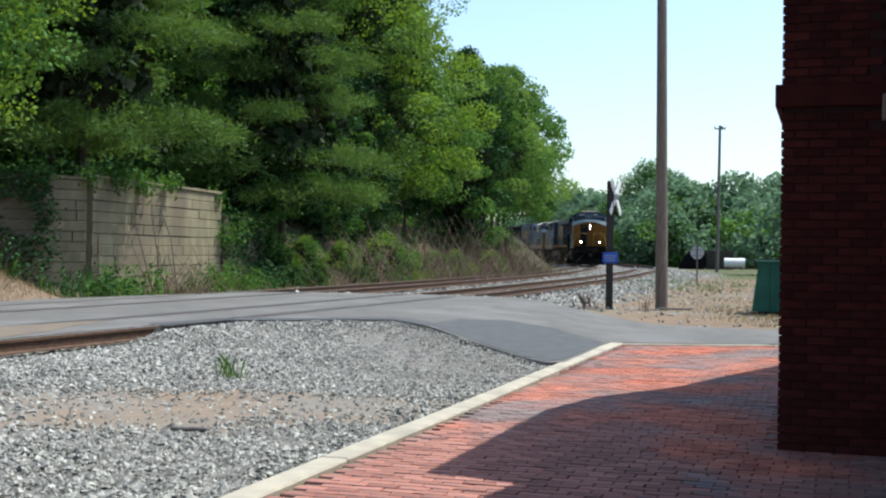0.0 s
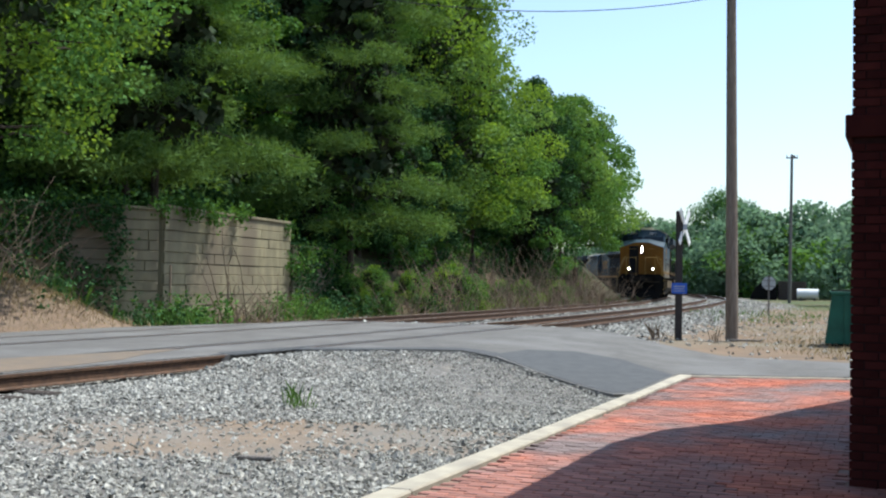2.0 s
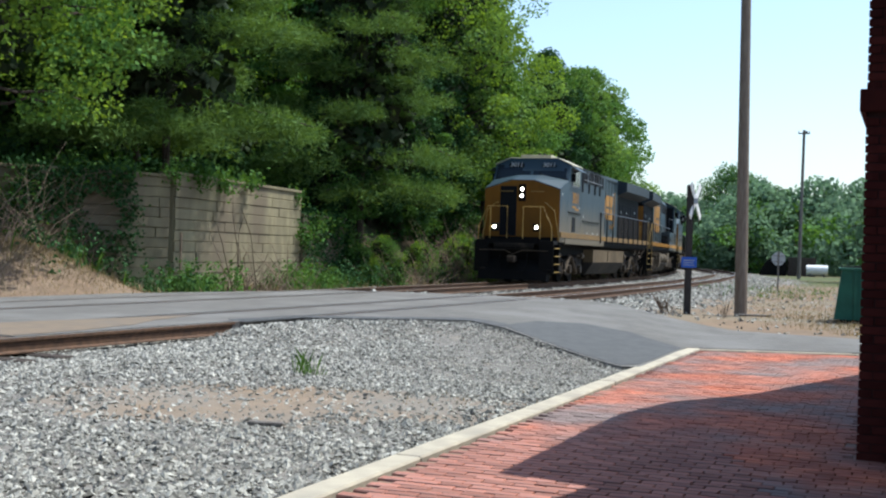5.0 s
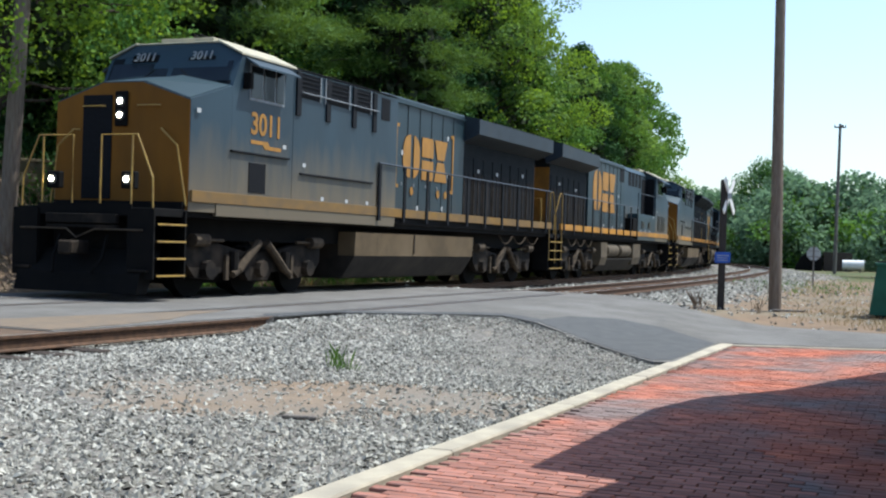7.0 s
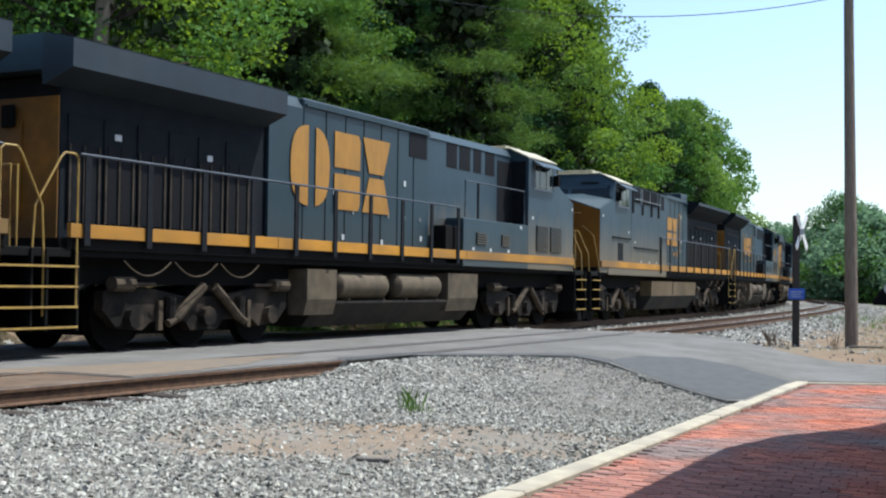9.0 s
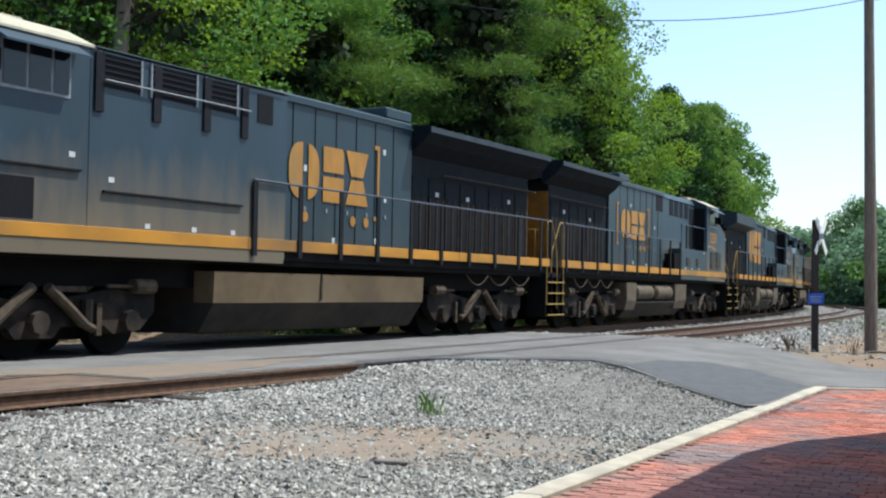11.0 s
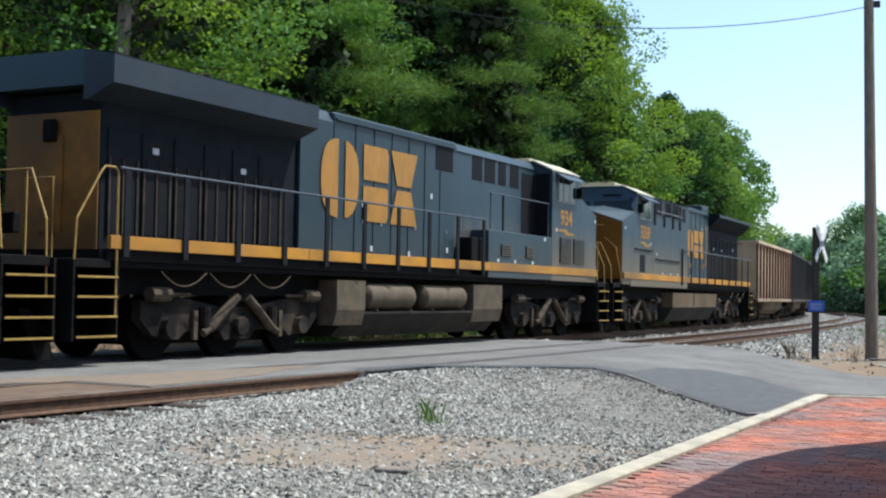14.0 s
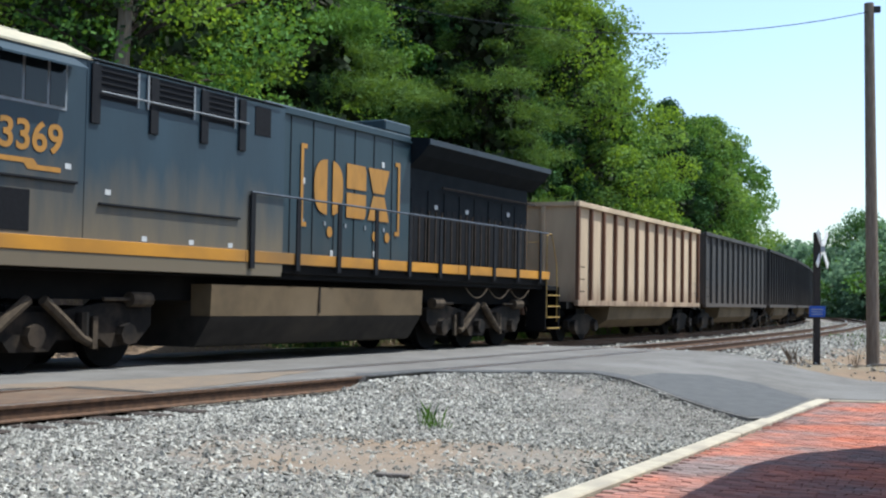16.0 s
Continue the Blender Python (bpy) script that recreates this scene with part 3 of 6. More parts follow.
M_TANK = material("dusty_tank", (0.125, 0.089, 0.05), (0.09, 0.065, 0.038), 2.5, 0.8, wear=(0.145, 0.105, 0.062), wear_amount=0.4)
M_RESERVOIR = material("dusty_reservoir", (0.115, 0.088, 0.056), (0.08, 0.062, 0.042), 4, 0.7, wear=(0.05, 0.041, 0.03), wear_amount=0.3)
# dark copy of the tank colour that paints its shaded lower faces
M_TANK_SHADE = material("tank_shade", (0.035, 0.03, 0.025), (0.024, 0.021, 0.018), 3, 0.75, wear=(0.055, 0.045, 0.034), wear_amount=0.35)
M_RAILING = material("yellow_railing", (0.38, 0.24, 0.05), (0.27, 0.165, 0.045), 6, 0.5)
M_POST = material("dark_railing", (0.009, 0.01, 0.0125), (0.014, 0.0145, 0.016), 6, 0.8)
M_HANDRAIL = material("worn_handrail", (0.06, 0.07, 0.085), (0.035, 0.042, 0.05), 6, 0.5)
M_SILVER = material("frame_silver", (0.22, 0.23, 0.24), (0.17, 0.18, 0.18), 9, 0.5)
M_WING = material("dark_wing_blue", (0.017, 0.027, 0.036), (0.012, 0.019, 0.026), 2, 0.6, wear=(0.03, 0.034, 0.036), wear_amount=0.3)
M_DECAL = material("white_decal", (0.5, 0.5, 0.48), (0.42, 0.42, 0.4), 9, 0.6)
M_LAMP = glow("lit_headlight", (1.0, 0.86, 0.62), 60.0)
M_DITCH = glow("lit_ditch_light", (1.0, 0.84, 0.55), 45.0)
M_LENS = material("dark_lens", (0.12, 0.12, 0.12), (0.09, 0.09, 0.09), 9, 0.15)
M_GLASS = bpy.data.materials.new("cab_glass")
M_GLASS.use_nodes = True
_b = M_GLASS.node_tree.nodes["Principled BSDF"]
_b.inputs["Base Color"].default_value, _b.inputs["Roughness"].default_value = (0.006, 0.01, 0.014, 1), 0.08
_b.inputs["Specular IOR Level"].default_value = 0.3
M_HOPPER_TAN = dusty_paint("hopper_tan", (0.44, 0.335, 0.225), (0.11, 0.06, 0.04), 1.7, 0.8, 0.8, 0.8)
M_HOPPER_DARK = dusty_paint("hopper_black", (0.035, 0.034, 0.034), (0.10, 0.08, 0.065), 2.6, 1.0, 0.6, 0.7)
M_HOPPER_GREY = dusty_paint("hopper_grey", (0.06, 0.058, 0.056), (0.09, 0.07, 0.055), 2.2, 1.0, 0.7, 0.75)
M_HOPPER_RUST = dusty_paint("hopper_rust", (0.13, 0.065, 0.04), (0.1, 0.06, 0.04), 2.4, 1.0, 0.6, 0.8)
M_COAL = material("coal", (0.02, 0.02, 0.02), (0.03, 0.03, 0.03), 6, 0.6, bump=0.05, bump_scale=6)


def wheel_bm(r, y0, y1, sides=20):
    bm = bmesh.new()
    for a, b, rad in ((y0, y1, r), (y0 - 0.03 if y0 > 0 else y1, y0 if y0 > 0 else y1 + 0.03, r + 0.03), (y1 if y0 > 0 else y0 - 0.06, y1 + 0.06 if y0 > 0 else y0, r * 0.3)):
        prism(bm, [(rad * math.cos(2 * math.pi * k / sides), rad * math.sin(2 * math.pi * k / sides)) for k in range(sides)], 1, a, b)
    return bm


def truck(parent, cx, axles, r):
    """Side frames, wheels on axles, springs, struts and brake gear."""
    span = axles[-1] - axles[0]
    n = len(axles)
    tr = part("truck", boxes((cx - span / 2 - 0.3, cx + span / 2 + 0.3, -0.66, 0.66, 0.24, 0.95), (cx - 0.4, cx + 0.4, -1.1, 1.1, 0.6, 0.95)), M_BLACK, parent)
    for side in (-1, 1):
        y0, y1 = sorted((side * 0.98, side * 1.16))
        if n == 3:
            o = [(-span / 2 - 0.62, 0.95), (-span / 2 - 0.62, 0.66), (-span / 2 - 0.3, 0.38), (-span / 2 + 0.28, 0.33), (-span / 2 + 0.48, 0.46), (-0.5, 0.46), (-0.36, 0.3), (0.36, 0.3), (0.5, 0.46), (span / 2 - 0.48, 0.46), (span / 2 - 0.28, 0.33), (span / 2 + 0.3, 0.38), (span / 2 + 0.62, 0.66), (span / 2 + 0.62, 0.95), (span / 2 - 0.3, 1.02), (0.5, 0.86), (-0.5, 0.86), (-span / 2 + 0.3, 1.02)]
        else:
            o = [(-span / 2 - 0.3, 0.62), (-span / 2 - 0.28, 0.36), (-span / 2 + 0.22, 0.34), (-0.45, 0.2), (0.45, 0.2), (span / 2 - 0.22, 0.34), (span / 2 + 0.28, 0.36), (span / 2 + 0.3, 0.62), (0.5, 0.8), (-0.5, 0.8)]
        bm = bmesh.new()
        prism(bm, [(cx + a, b) for a, b in o], 1, y0, y1)
        part("side_frame", bm, M_TRUCK, tr)
        for a in axles:
            w = part("wheel", wheel_bm(r, *sorted((side * 0.70, side * 0.83))), M_WHEEL, tr)
            w.matrix_basis = pose(a, 0, r)
            bm = bmesh.new()
            ya, yb = sorted((side * 1.16, side * 1.30))
            prism(bm, [(a + 0.17 * math.cos(k * 0.785), r + 0.17 * math.sin(k * 0.785)) for k in range(8)], 1, ya, yb)
            part("journal_box", bm, M_TRUCK, tr)
        if n == 3:
            for q in (-1, 1):  # pale slanted dampers and brake cylinders
                part("damper", tubes(([(cx + q * 0.14, side * 1.25, 1.04), (cx + q * 0.5, side * 1.25, 0.78), (cx + q * 0.86, side * 1.25, 0.5)], 0.082), ([(cx + q * 0.86, side * 1.25, 0.5), (cx + q * 1.05, side * 1.25, 0.42)], 0.07), sides=8), M_GEAR, tr)
                part("brake_cylinder", tubes(([(cx + q * (span / 2 + 0.05), side * 1.22, 1.06), (cx + q * (span / 2 + 0.5), side * 1.22, 1.06)], 0.12), ([(cx + q * (span / 2 - 0.5), side * 1.22, 1.06), (cx + q * (span / 2 + 0.05), side * 1.22, 1.06)], 0.03), sides=10), M_GEAR, tr)
                part("spring", tubes(([(cx + q * 0.95, side * 1.2, 0.5), (cx + q * 0.95, side * 1.2, 0.86)], 0.1), sides=8), M_TRUCK, tr)
                part("brake_hanger", boxes(*[(cx + q * 1.2 - 0.05, cx + q * 1.2 + 0.05, *sorted((side * 1.17, side * 1.23)), 0.32, 0.8)]), M_GEAR, tr)
        else:
            part("spring", tubes(*[([(cx + q, side * 1.07, 0.3), (cx + q, side * 1.07, 0.62)], 0.07) for q in (-0.24, 0, 0.24)], sides=8), M_TRUCK, tr)
    return tr


def steps(parent, x, side, yellow=True):
    st = part("step_well", boxes((x - 0.42, x + 0.42, *sorted((side * 0.95, side * 1.02)), 0.4, 1.55)), M_BLACK, parent)
    for a in (x - 0.465, x + 0.425):
        part("side_plate", boxes((a, a + 0.04, *sorted((side * 0.96, side * 1.5)), 0.38, 1.55)), M_BLACK, st)
    for k in range(4):
        part("step", boxes((x - 0.40, x + 0.40, *sorted((side * 1.12, side * 1.52)), 0.42 + 0.29 * k, 0.45 + 0.29 * k), (x - 0.41, x + 0.41, *sorted((side * 1.52, side * 1.535)), 0.415 + 0.29 * k, 0.455 + 0.29 * k)), M_BLACK, st)
        part("step_edge", boxes((x - 0.41, x + 0.41, *sorted((side * 1.536, side * 1.545)), 0.425 + 0.29 * k, 0.455 + 0.29 * k)), M_RAILING, st)


def bent_rail(parent, pts, r=0.017, mat=None, name="handrail"):
    return part(name, tubes((pts, r), sides=6), mat or M_RAILING, parent)


def cover(name, x0, x1, z0, z1, side, mat, parent, y=1.5, depth=0.012, bevel=0.004):
    a, b = sorted((side * (y + 0.002), side * (y + depth)))
    return part(name, boxes((x0, x1, a, b, z0, z1), bevel=bevel), mat, parent)


def louvre(parent, x0, x1, z0, z1, side, n, y=1.5):
    lv = cover("louvre", x0, x1, z0, z1, side, M_GRATE, parent, y=y)
    for k in range(n):
        z = z0 + (z1 - z0) * (k + 0.35) / n
        cover("louvre_slat", x0 + 0.01, x1 - 0.01, z, z + (z1 - z0) / n * 0.45, side, M_LOCO, lv, y=y + 0.012, depth=0.025, bevel=0)
    return lv


def locomotive(slant):
    """Six-axle road diesel: wide nose and cab, long hood, radiator wings behind (slant: undercut to a thin edge)."""
    lo = new("locomotive")
    Y = 1.5
    # under-frame and deck
    part("frame", boxes((-10.5, 10.0, -1.0, 1.0, 1.05, 1.46), (-10.6, 9.9, -1.40, 1.40, 1.46, 1.72)), M_BLACK, lo)
    for side in (-1, 1):
        for a, b in ((-10.5, -5.3), (-5.3, 2.55), (2.55, 9.78)):
            cover("sill_stripe", a + 0.006, b - 0.006, 1.73, 1.93, side, M_YELLOW, lo, y=1.44, depth=0.08)
        cover("sill_edge", -10.5, 1.5 if side > 0 else 9.78, 1.56, 1.725, side, M_BLACK, lo, y=1.40, depth=0.06)
        if side > 0:
            cover("body_skirt", 1.5, 9.0, 1.50, 1.726, side, M_LOCO, lo, y=1.44, depth=0.065)
    # cab with gabled nose
    bm = bmesh.new()
    ring = lambda x, hs, hm, w: [bm.verts.new((x, y, z)) for y, z in ((w, 1.56), (w, hs), (0.42, hm), (-0.42, hm), (-w, hs), (-w, 1.56))]
    r1, r2 = ring(9.8, 3.52, 3.86, 1.46), ring(8.52, 3.92, 4.12, Y)
    for k in range(6):
        bm.faces.new((r1[k], r1[(k + 1) % 6], r2[(k + 1) % 6], r2[k]))
    bm.faces.new(r1)
    bm.faces.new(r2[::-1])
    bmesh.ops.recalc_face_normals(bm, faces=bm.faces[:])
    part("nose", bm, M_LOCO, lo)
    # the plate's colour carries the shade of the loco's front
    part("nose_front", prisms(([(1.45, 1.58), (1.45, 3.50), (0.42, 3.84), (-0.42, 3.84), (-1.45, 3.50), (-1.45, 1.58)], 0, 9.802, 9.815)), M_FRONT_SHADE, lo, "yellow nose plate, grimy and darkened for shade")
    bm = bmesh.new()
    a = [bm.verts.new(c) for c in ((8.56, Y, 1.56), (8.56, Y, 3.9), (8.25, Y, 4.52), (8.2, 0.95, 4.78), (8.2, -0.95, 4.78), (8.25, -Y, 4.52), (8.56, -Y, 3.9), (8.56, -Y, 1.56))]
    b = [bm.verts.new((6.35, v.co.y, v.co.z)) for v in a]
    for k in range(8):
        bm.faces.new((a[k], a[(k + 1) % 8], b[(k + 1) % 8], b[k]))
    bm.faces.new(a)
    bm.faces.new(b[::-1])
    bmesh.ops.recalc_face_normals(bm, faces=bm.faces[:])
    part("cab", bm, M_LOCO, lo)
    for side in (-1, 1):
        bm = bmesh.new()
        o = [(8.3, side * 1.52, 4.53), (8.24, side * 0.93, 4.80), (6.25, side * 0.93, 4.80), (6.25, side * 1.52, 4.53)]
        vs = [bm.verts.new(c) for c in o] + [bm.verts.new((x, y, z + 0.035)) for x, y, z in o]
        for q in ((0, 1, 2, 3), (7, 6, 5, 4), (0, 4, 5, 1), (1, 5, 6, 2), (2, 6, 7, 3), (3, 7, 4, 0)):
            bm.faces.new([vs[i] for i in q])
        bmesh.ops.recalc_face_normals(bm, faces=bm.faces[:])
        part("cab_roof_panel", bm, M_CABROOF, lo, "pale cream roof panel")
    part("cab_roof", boxes((6.3, 8.22, -0.93, 0.93, 4.785, 4.82), (6.8, 7.9, -0.6, 0.6, 4.82, 4.95), bevel=0.01), M_CABROOF, lo)
    part("horn", tubes(([(7.4, 0.3, 4.95), (7.95, 0.3, 5.0)], 0.03), ([(7.4, 0.1, 4.95), (7.85, 0.1, 5.02)], 0.03), ([(7.4, 0.2, 4.85), (7.4, 0.2, 5.0)], 0.02), sides=8), M_BLACK, lo)
    # windshields lie on the slanted front of the cab
    def front(y0, y1, t0, t1, mat, name, out=0.006, thick=0.02):
        bm = bmesh.new()
        p = lambda y, t, o: (8.56 - 0.31 * t + o * 0.9, y, 3.9 + 0.62 * t + o * 0.45)
        vs = [bm.verts.new(p(y, t, o)) for o in (out, out + thick) for y, t in ((y0, t0), (y1, t0), (y1, t1), (y0, t1))]
        for q in ((3, 2, 1, 0), (4, 5, 6, 7), (0, 1, 5, 4), (1, 2, 6, 5), (2, 3, 7, 6), (3, 0, 4, 7)):
            bm.faces.new([vs[i] for i in q])
        bmesh.ops.recalc_face_normals(bm, faces=bm.faces[:])
        return part(name, bm, mat, lo)
    front(-1.42, 1.42, 0.08, 1.0, M_SHADE_BLUE, "windshield_surround", 0.002, 0.008)
    front(0.06, 1.36, 0.16, 0.80, M_GLASS, "windshield", 0.012)
    front(-1.36, -0.06, 0.16, 0.80, M_GLASS, "windshield", 0.012)
    for side in (-1, 1):
        front(*sorted((side * 0.35, side * 0.95)), 0.84, 1.06, M_BLACK, "number_board", 0.02, 0.03)
        part("wiper", tubes(([(8.60, side * 0.7, 3.96), (8.5, side * 0.3, 4.25)], 0.012), sides=4), M_BLACK, lo)
    for side in (-1, 1):
        bm = bmesh.new()
        o = [(9.78, side * 0.43, 3.862), (9.78, side * 1.42, 3.535), (8.62, side * 1.46, 3.902), (8.62, side * 0.43, 4.112)]
        vs = [bm.verts.new((x, y, z + k)) for k in (0.003, 0.015) for x, y, z in o]
        for q in ((3, 2, 1, 0), (4, 5, 6, 7), (0, 1, 5, 4), (1, 2, 6, 5), (2, 3, 7, 6), (3, 0, 4, 7)):
            bm.faces.new([vs[i] for i in q])
        bmesh.ops.recalc_face_normals(bm, faces=bm.faces[:])
        part("nose_tread", bm, M_HOOD, lo, "dusty dark anti-slip nose top")
    # nose door, lights, rails and front platform
    part("nose_door", boxes((9.816, 9.835, -0.85, -0.2, 1.75, 3.62), (9.835, 9.85, -0.55, -0.45, 2.6, 2.68), bevel=0.008), M_GRATE, lo, "dark recessed nose door")
    hl = part("headlight_housing", boxes((9.816, 9.87, -0.13, 0.15, 3.05, 3.68), bevel=0.02), M_BLACK, lo)
    for z in (3.5, 3.25):
        part("headlight", tubes(([(9.86, 0.01, z), (9.895, 0.01, z)], 0.09), sides=14), M_LENS, hl)
    for side in (-1, 1):
        dl = part("ditch_light", boxes((10.5, 10.65, side * 0.8 - 0.14, side * 0.8 + 0.14, 1.9, 2.2), bevel=0.02), M_BLACK, lo)
        part("ditch_lens", tubes(([(10.65, side * 0.8, 2.06), (10.675, side * 0.8, 2.06)], 0.09), sides=14), M_LENS, dl)
    part("pilot_plate", boxes((10.3, 10.4, -1.0, 1.0, 0.6, 1.44)), M_BLACK, lo)
    part("front_platform", boxes((9.8, 10.75, -1.45, 1.45, 1.44, 1.58), bevel=0.01), M_BLACK, lo)
    part("front_platform_edge", boxes((10.752, 10.77, -1.0, 1.0, 1.44, 1.64)), M_BLACK, lo)
    for side in (-1, 1):
        bent_rail(lo, [(10.72, side * 0.3, 1.58), (10.72, side * 0.3, 2.82), (10.72, side * 1.05, 2.82), (10.72, side * 1.38, 2.1), (10.72, side * 1.42, 1.0)])
        bent_rail(lo, [(10.72, side * 0.95, 1.58), (10.72, side * 0.95, 2.82)])
        bent_rail(lo, [(9.84, side * 0.9, 3.0), (9.95, side * 0.95, 3.0), (9.95, side * 1.3, 2.7), (9.9, side * 1.48, 1.65)])
        bent_rail(lo, [(9.83, side * 0.35, 3.42), (9.88, side * 0.4, 3.42), (9.88, side * 0.8, 3.42), (9.83, side * 0.85, 3.42)], 0.014)
        steps(lo, 10.35, side)
        steps(lo, -10.75, side)
        bent_rail(lo, [(-10.35, side * 1.5, 0.7), (-10.35, side * 1.5, 2.88), (-10.42, side * 1.5, 2.94), (-10.62, side * 1.5, 2.94), (-10.7, side * 1.5, 2.86), (-11.12, side * 1.45, 2.15), (-11.16, side * 1.45, 1.5), (-11.16, side * 1.45, 0.6)])
        bent_rail(lo, [(-11.1, side * 0.4, 1.58), (-11.1, side * 0.4, 2.75), (-11.1, side * 0.95, 2.75), (-11.1, side * 0.95, 1.58)])
    part("plow", prisms(([(10.55, 0.85), (10.9, 0.45), (10.98, 0.12), (10.7, 0.12), (10.35, 0.85)], 1, -1.3, 1.3)), M_BLACK, lo)
    for x, q in ((10.75, 1), (-11.1, -1)):
        cp = part("coupler", boxes(*[(min(x, x + q * 0.5), max(x, x + q * 0.5), -0.14, 0.14, 0.76, 1.0)], bevel=0.03), M_TRUCK, lo)
        for w in (-1, 1):
            part("air_hose", tubes(([(x, w * 0.5, 1.1), (x + q * 0.15, w * 0.52, 0.7), (x + q * 0.3, w * 0.4, 0.45)], 0.03)), M_BLACK, lo)
    for y in (-1.42, 1.05):
        part("pilot_step", boxes((10.76, 10.9, y, y + 0.37, 0.5, 0.54)), M_TRUCK, lo)
    part("uncoupling_lever", tubes(([(10.85, -1.3, 1.2), (10.85, -0.3, 1.2), (10.95, 0.0, 1.05), (10.85, 0.3, 1.2), (10.85, 1.3, 1.2)], 0.018), sides=5), M_GEAR, lo)
    part("anticlimber", boxes((10.76, 10.86, -0.75, 0.75, 1.3, 1.46), (10.76, 10.84, -0.75, 0.75, 1.22, 1.27), bevel=0.008), M_TRUCK, lo)
    part("rear_platform", boxes((-11.15, -10.4, -1.45, 1.45, 1.44, 1.57), bevel=0.01), M_BLACK, lo)
    # bodywork behind the cab: full width on the left, walkway on the right
    part("equipment_body", boxes((1.45, 6.35, -1.0, Y, 1.56, 4.55), bevel=0.02), M_LOCO, lo)
    part("equipment_roof", prisms(([(Y + 0.012, 4.55), (0.9, 4.74), (-0.9, 4.74), (-1.03, 4.55)], 0, 1.40, 6.3)), M_HOOD, lo)
    part("equipment_box", boxes((2.4, 6.35, -Y, -1.02, 1.56, 2.72), bevel=0.015), M_HOOD, lo)
    part("rear_cab_door", boxes((6.33, 6.342, -1.42, -1.02, 2.75, 4.45)), M_GRATE, lo)
    part("hood", boxes((-3.85, 1.45, -1.06, 1.06, 1.56, 4.72), bevel=0.03), M_HOOD, lo)
    part("hood_side", boxes((-5.0, -3.86, -1.06, -0.985, 1.56, 4.5), bevel=0.01), M_HOOD, lo)
    # hood below the wings is coloured as if in their shade
    part("engine_hood", boxes((-10.2, -3.85, -0.98, 0.98, 1.56, 4.16), bevel=0.02), M_SHADE_BLUE, lo)
    for side in (-1, 1):
        o = [(side * 0.9, 4.74), (side * Y, 4.62), (side * Y, 4.2), (side * 0.985, 3.98), (side * 0.9, 3.98)]
        if slant:
            o = [(side * 0.9, 4.74), (side * Y, 4.66), (side * Y, 4.54), (side * 1.3, 4.3), (side * 0.985, 4.05), (side * 0.9, 4.05)]
        # slanted wings get the shade-dark blue for their undersides
        part("radiator_wing", prisms((o, 0, -10.5, -3.86 if side > 0 else -5.05)), M_SHADE_BLUE if slant else M_WING, lo)
        if slant:
            part("wing_fascia", prisms(([(side * (Y + 0.002), 4.66), (side * (Y + 0.03), 4.65), (side * (Y + 0.03), 4.53), (side * (Y + 0.002), 4.53)], 0, -10.5, -3.86 if side > 0 else -5.05)), M_WING, lo)
            part("wing_rail", tubes(([(-10.4, side * 1.12, 3.7), (-5.2, side * 1.12, 3.7)], 0.025), sides=6), M_DOORDUST, lo)
        part("wing_mesh", prisms(([(side * 0.93, 4.742), (side * 1.46, 4.636), (side * 1.46, 4.65), (side * 0.93, 4.756)], 0, -10.4, -5.2)), M_GRATE, lo)
    part("radiator_top", boxes((-10.5, -3.86, -0.9, 0.9, 4.2, 4.74)), M_HOOD, lo)
    part("roof_fillet", prisms(([(-0.905, 4.16), (-1.06, 4.5), (-0.905, 4.72)], 0, -5.04, -3.86)), M_HOOD, lo)
    part("rear_end", boxes((-10.225, -10.205, -0.97, 0.97, 1.6, 3.85), (-10.25, -10.225, -0.25, 0.25, 2.0, 3.5)), M_END_SHADE, lo, "yellow hood end darkened for shade")
    part("rear_light", boxes((-10.3, -10.25, -0.14, 0.14, 3.4, 3.75), bevel=0.02), M_BLACK, lo)
    # side windows and grilles
    for side in (-1, 1):
        cw = cover("cab_window", 6.72, 8.0, 3.72, 4.42, side, M_SILVER, lo)
        for a, b in ((6.76, 7.05), (7.10, 7.5), (7.55, 7.96)):
            cover("pane", a, b, 3.77, 4.37, side, M_GLASS, cw, y=1.512)
        part("sun_visor", prisms(([(side * 1.502, 4.5), (side * 1.502, 4.46), (side * 1.8, 4.3), (side * 1.8, 4.33)], 0, 6.6, 8.15)), M_LOCO, lo)
        part("mirror", boxes((8.1, 8.22, *sorted((side * 1.5, side * 1.66)), 3.9, 4.2), bevel=0.01), M_BLACK, lo)
    for a, b in ((5.3, 6.15), (4.0, 5.05), (2.95, 3.75)):
        gr = cover("intake_grille", a, b, 4.0, 4.5, 1, M_GRATE, lo)
        for k in range(5):
            cover("grille_bar", a, b, 4.05 + 0.09 * k, 4.08 + 0.09 * k, 1, M_POST, gr, y=1.512, depth=0.02, bevel=0)
        for q in (a - 0.03, b):
            cover("grille_post", q, q + 0.035, 3.98, 4.52, 1, M_SILVER, gr, y=1.502, depth=0.03, bevel=0)
    # dark upright strips below the roof edge
    for a in (6.2, 4.95, 3.75, 2.75):
        cover("drip_strap", a - 0.12, a + 0.06, 3.62, 4.5, 1, M_POST, lo, depth=0.035)
    cover("small_window", 1.9, 2.35, 3.95, 4.45, 1, M_GRATE, lo)
    bent_rail(lo, [(6.1, 1.56, 4.1), (2.6, 1.56, 4.1)], 0.014, M_SILVER, "grab_rail")
    bent_rail(lo, [(6.3, 1.54, 4.55), (1.6, 1.54, 4.55)], 0.012, M_POST, "roof_rail")
    cover("access_ledge", 2.75, 6.05, 2.44, 2.475, 1, M_POST, lo, depth=0.05)
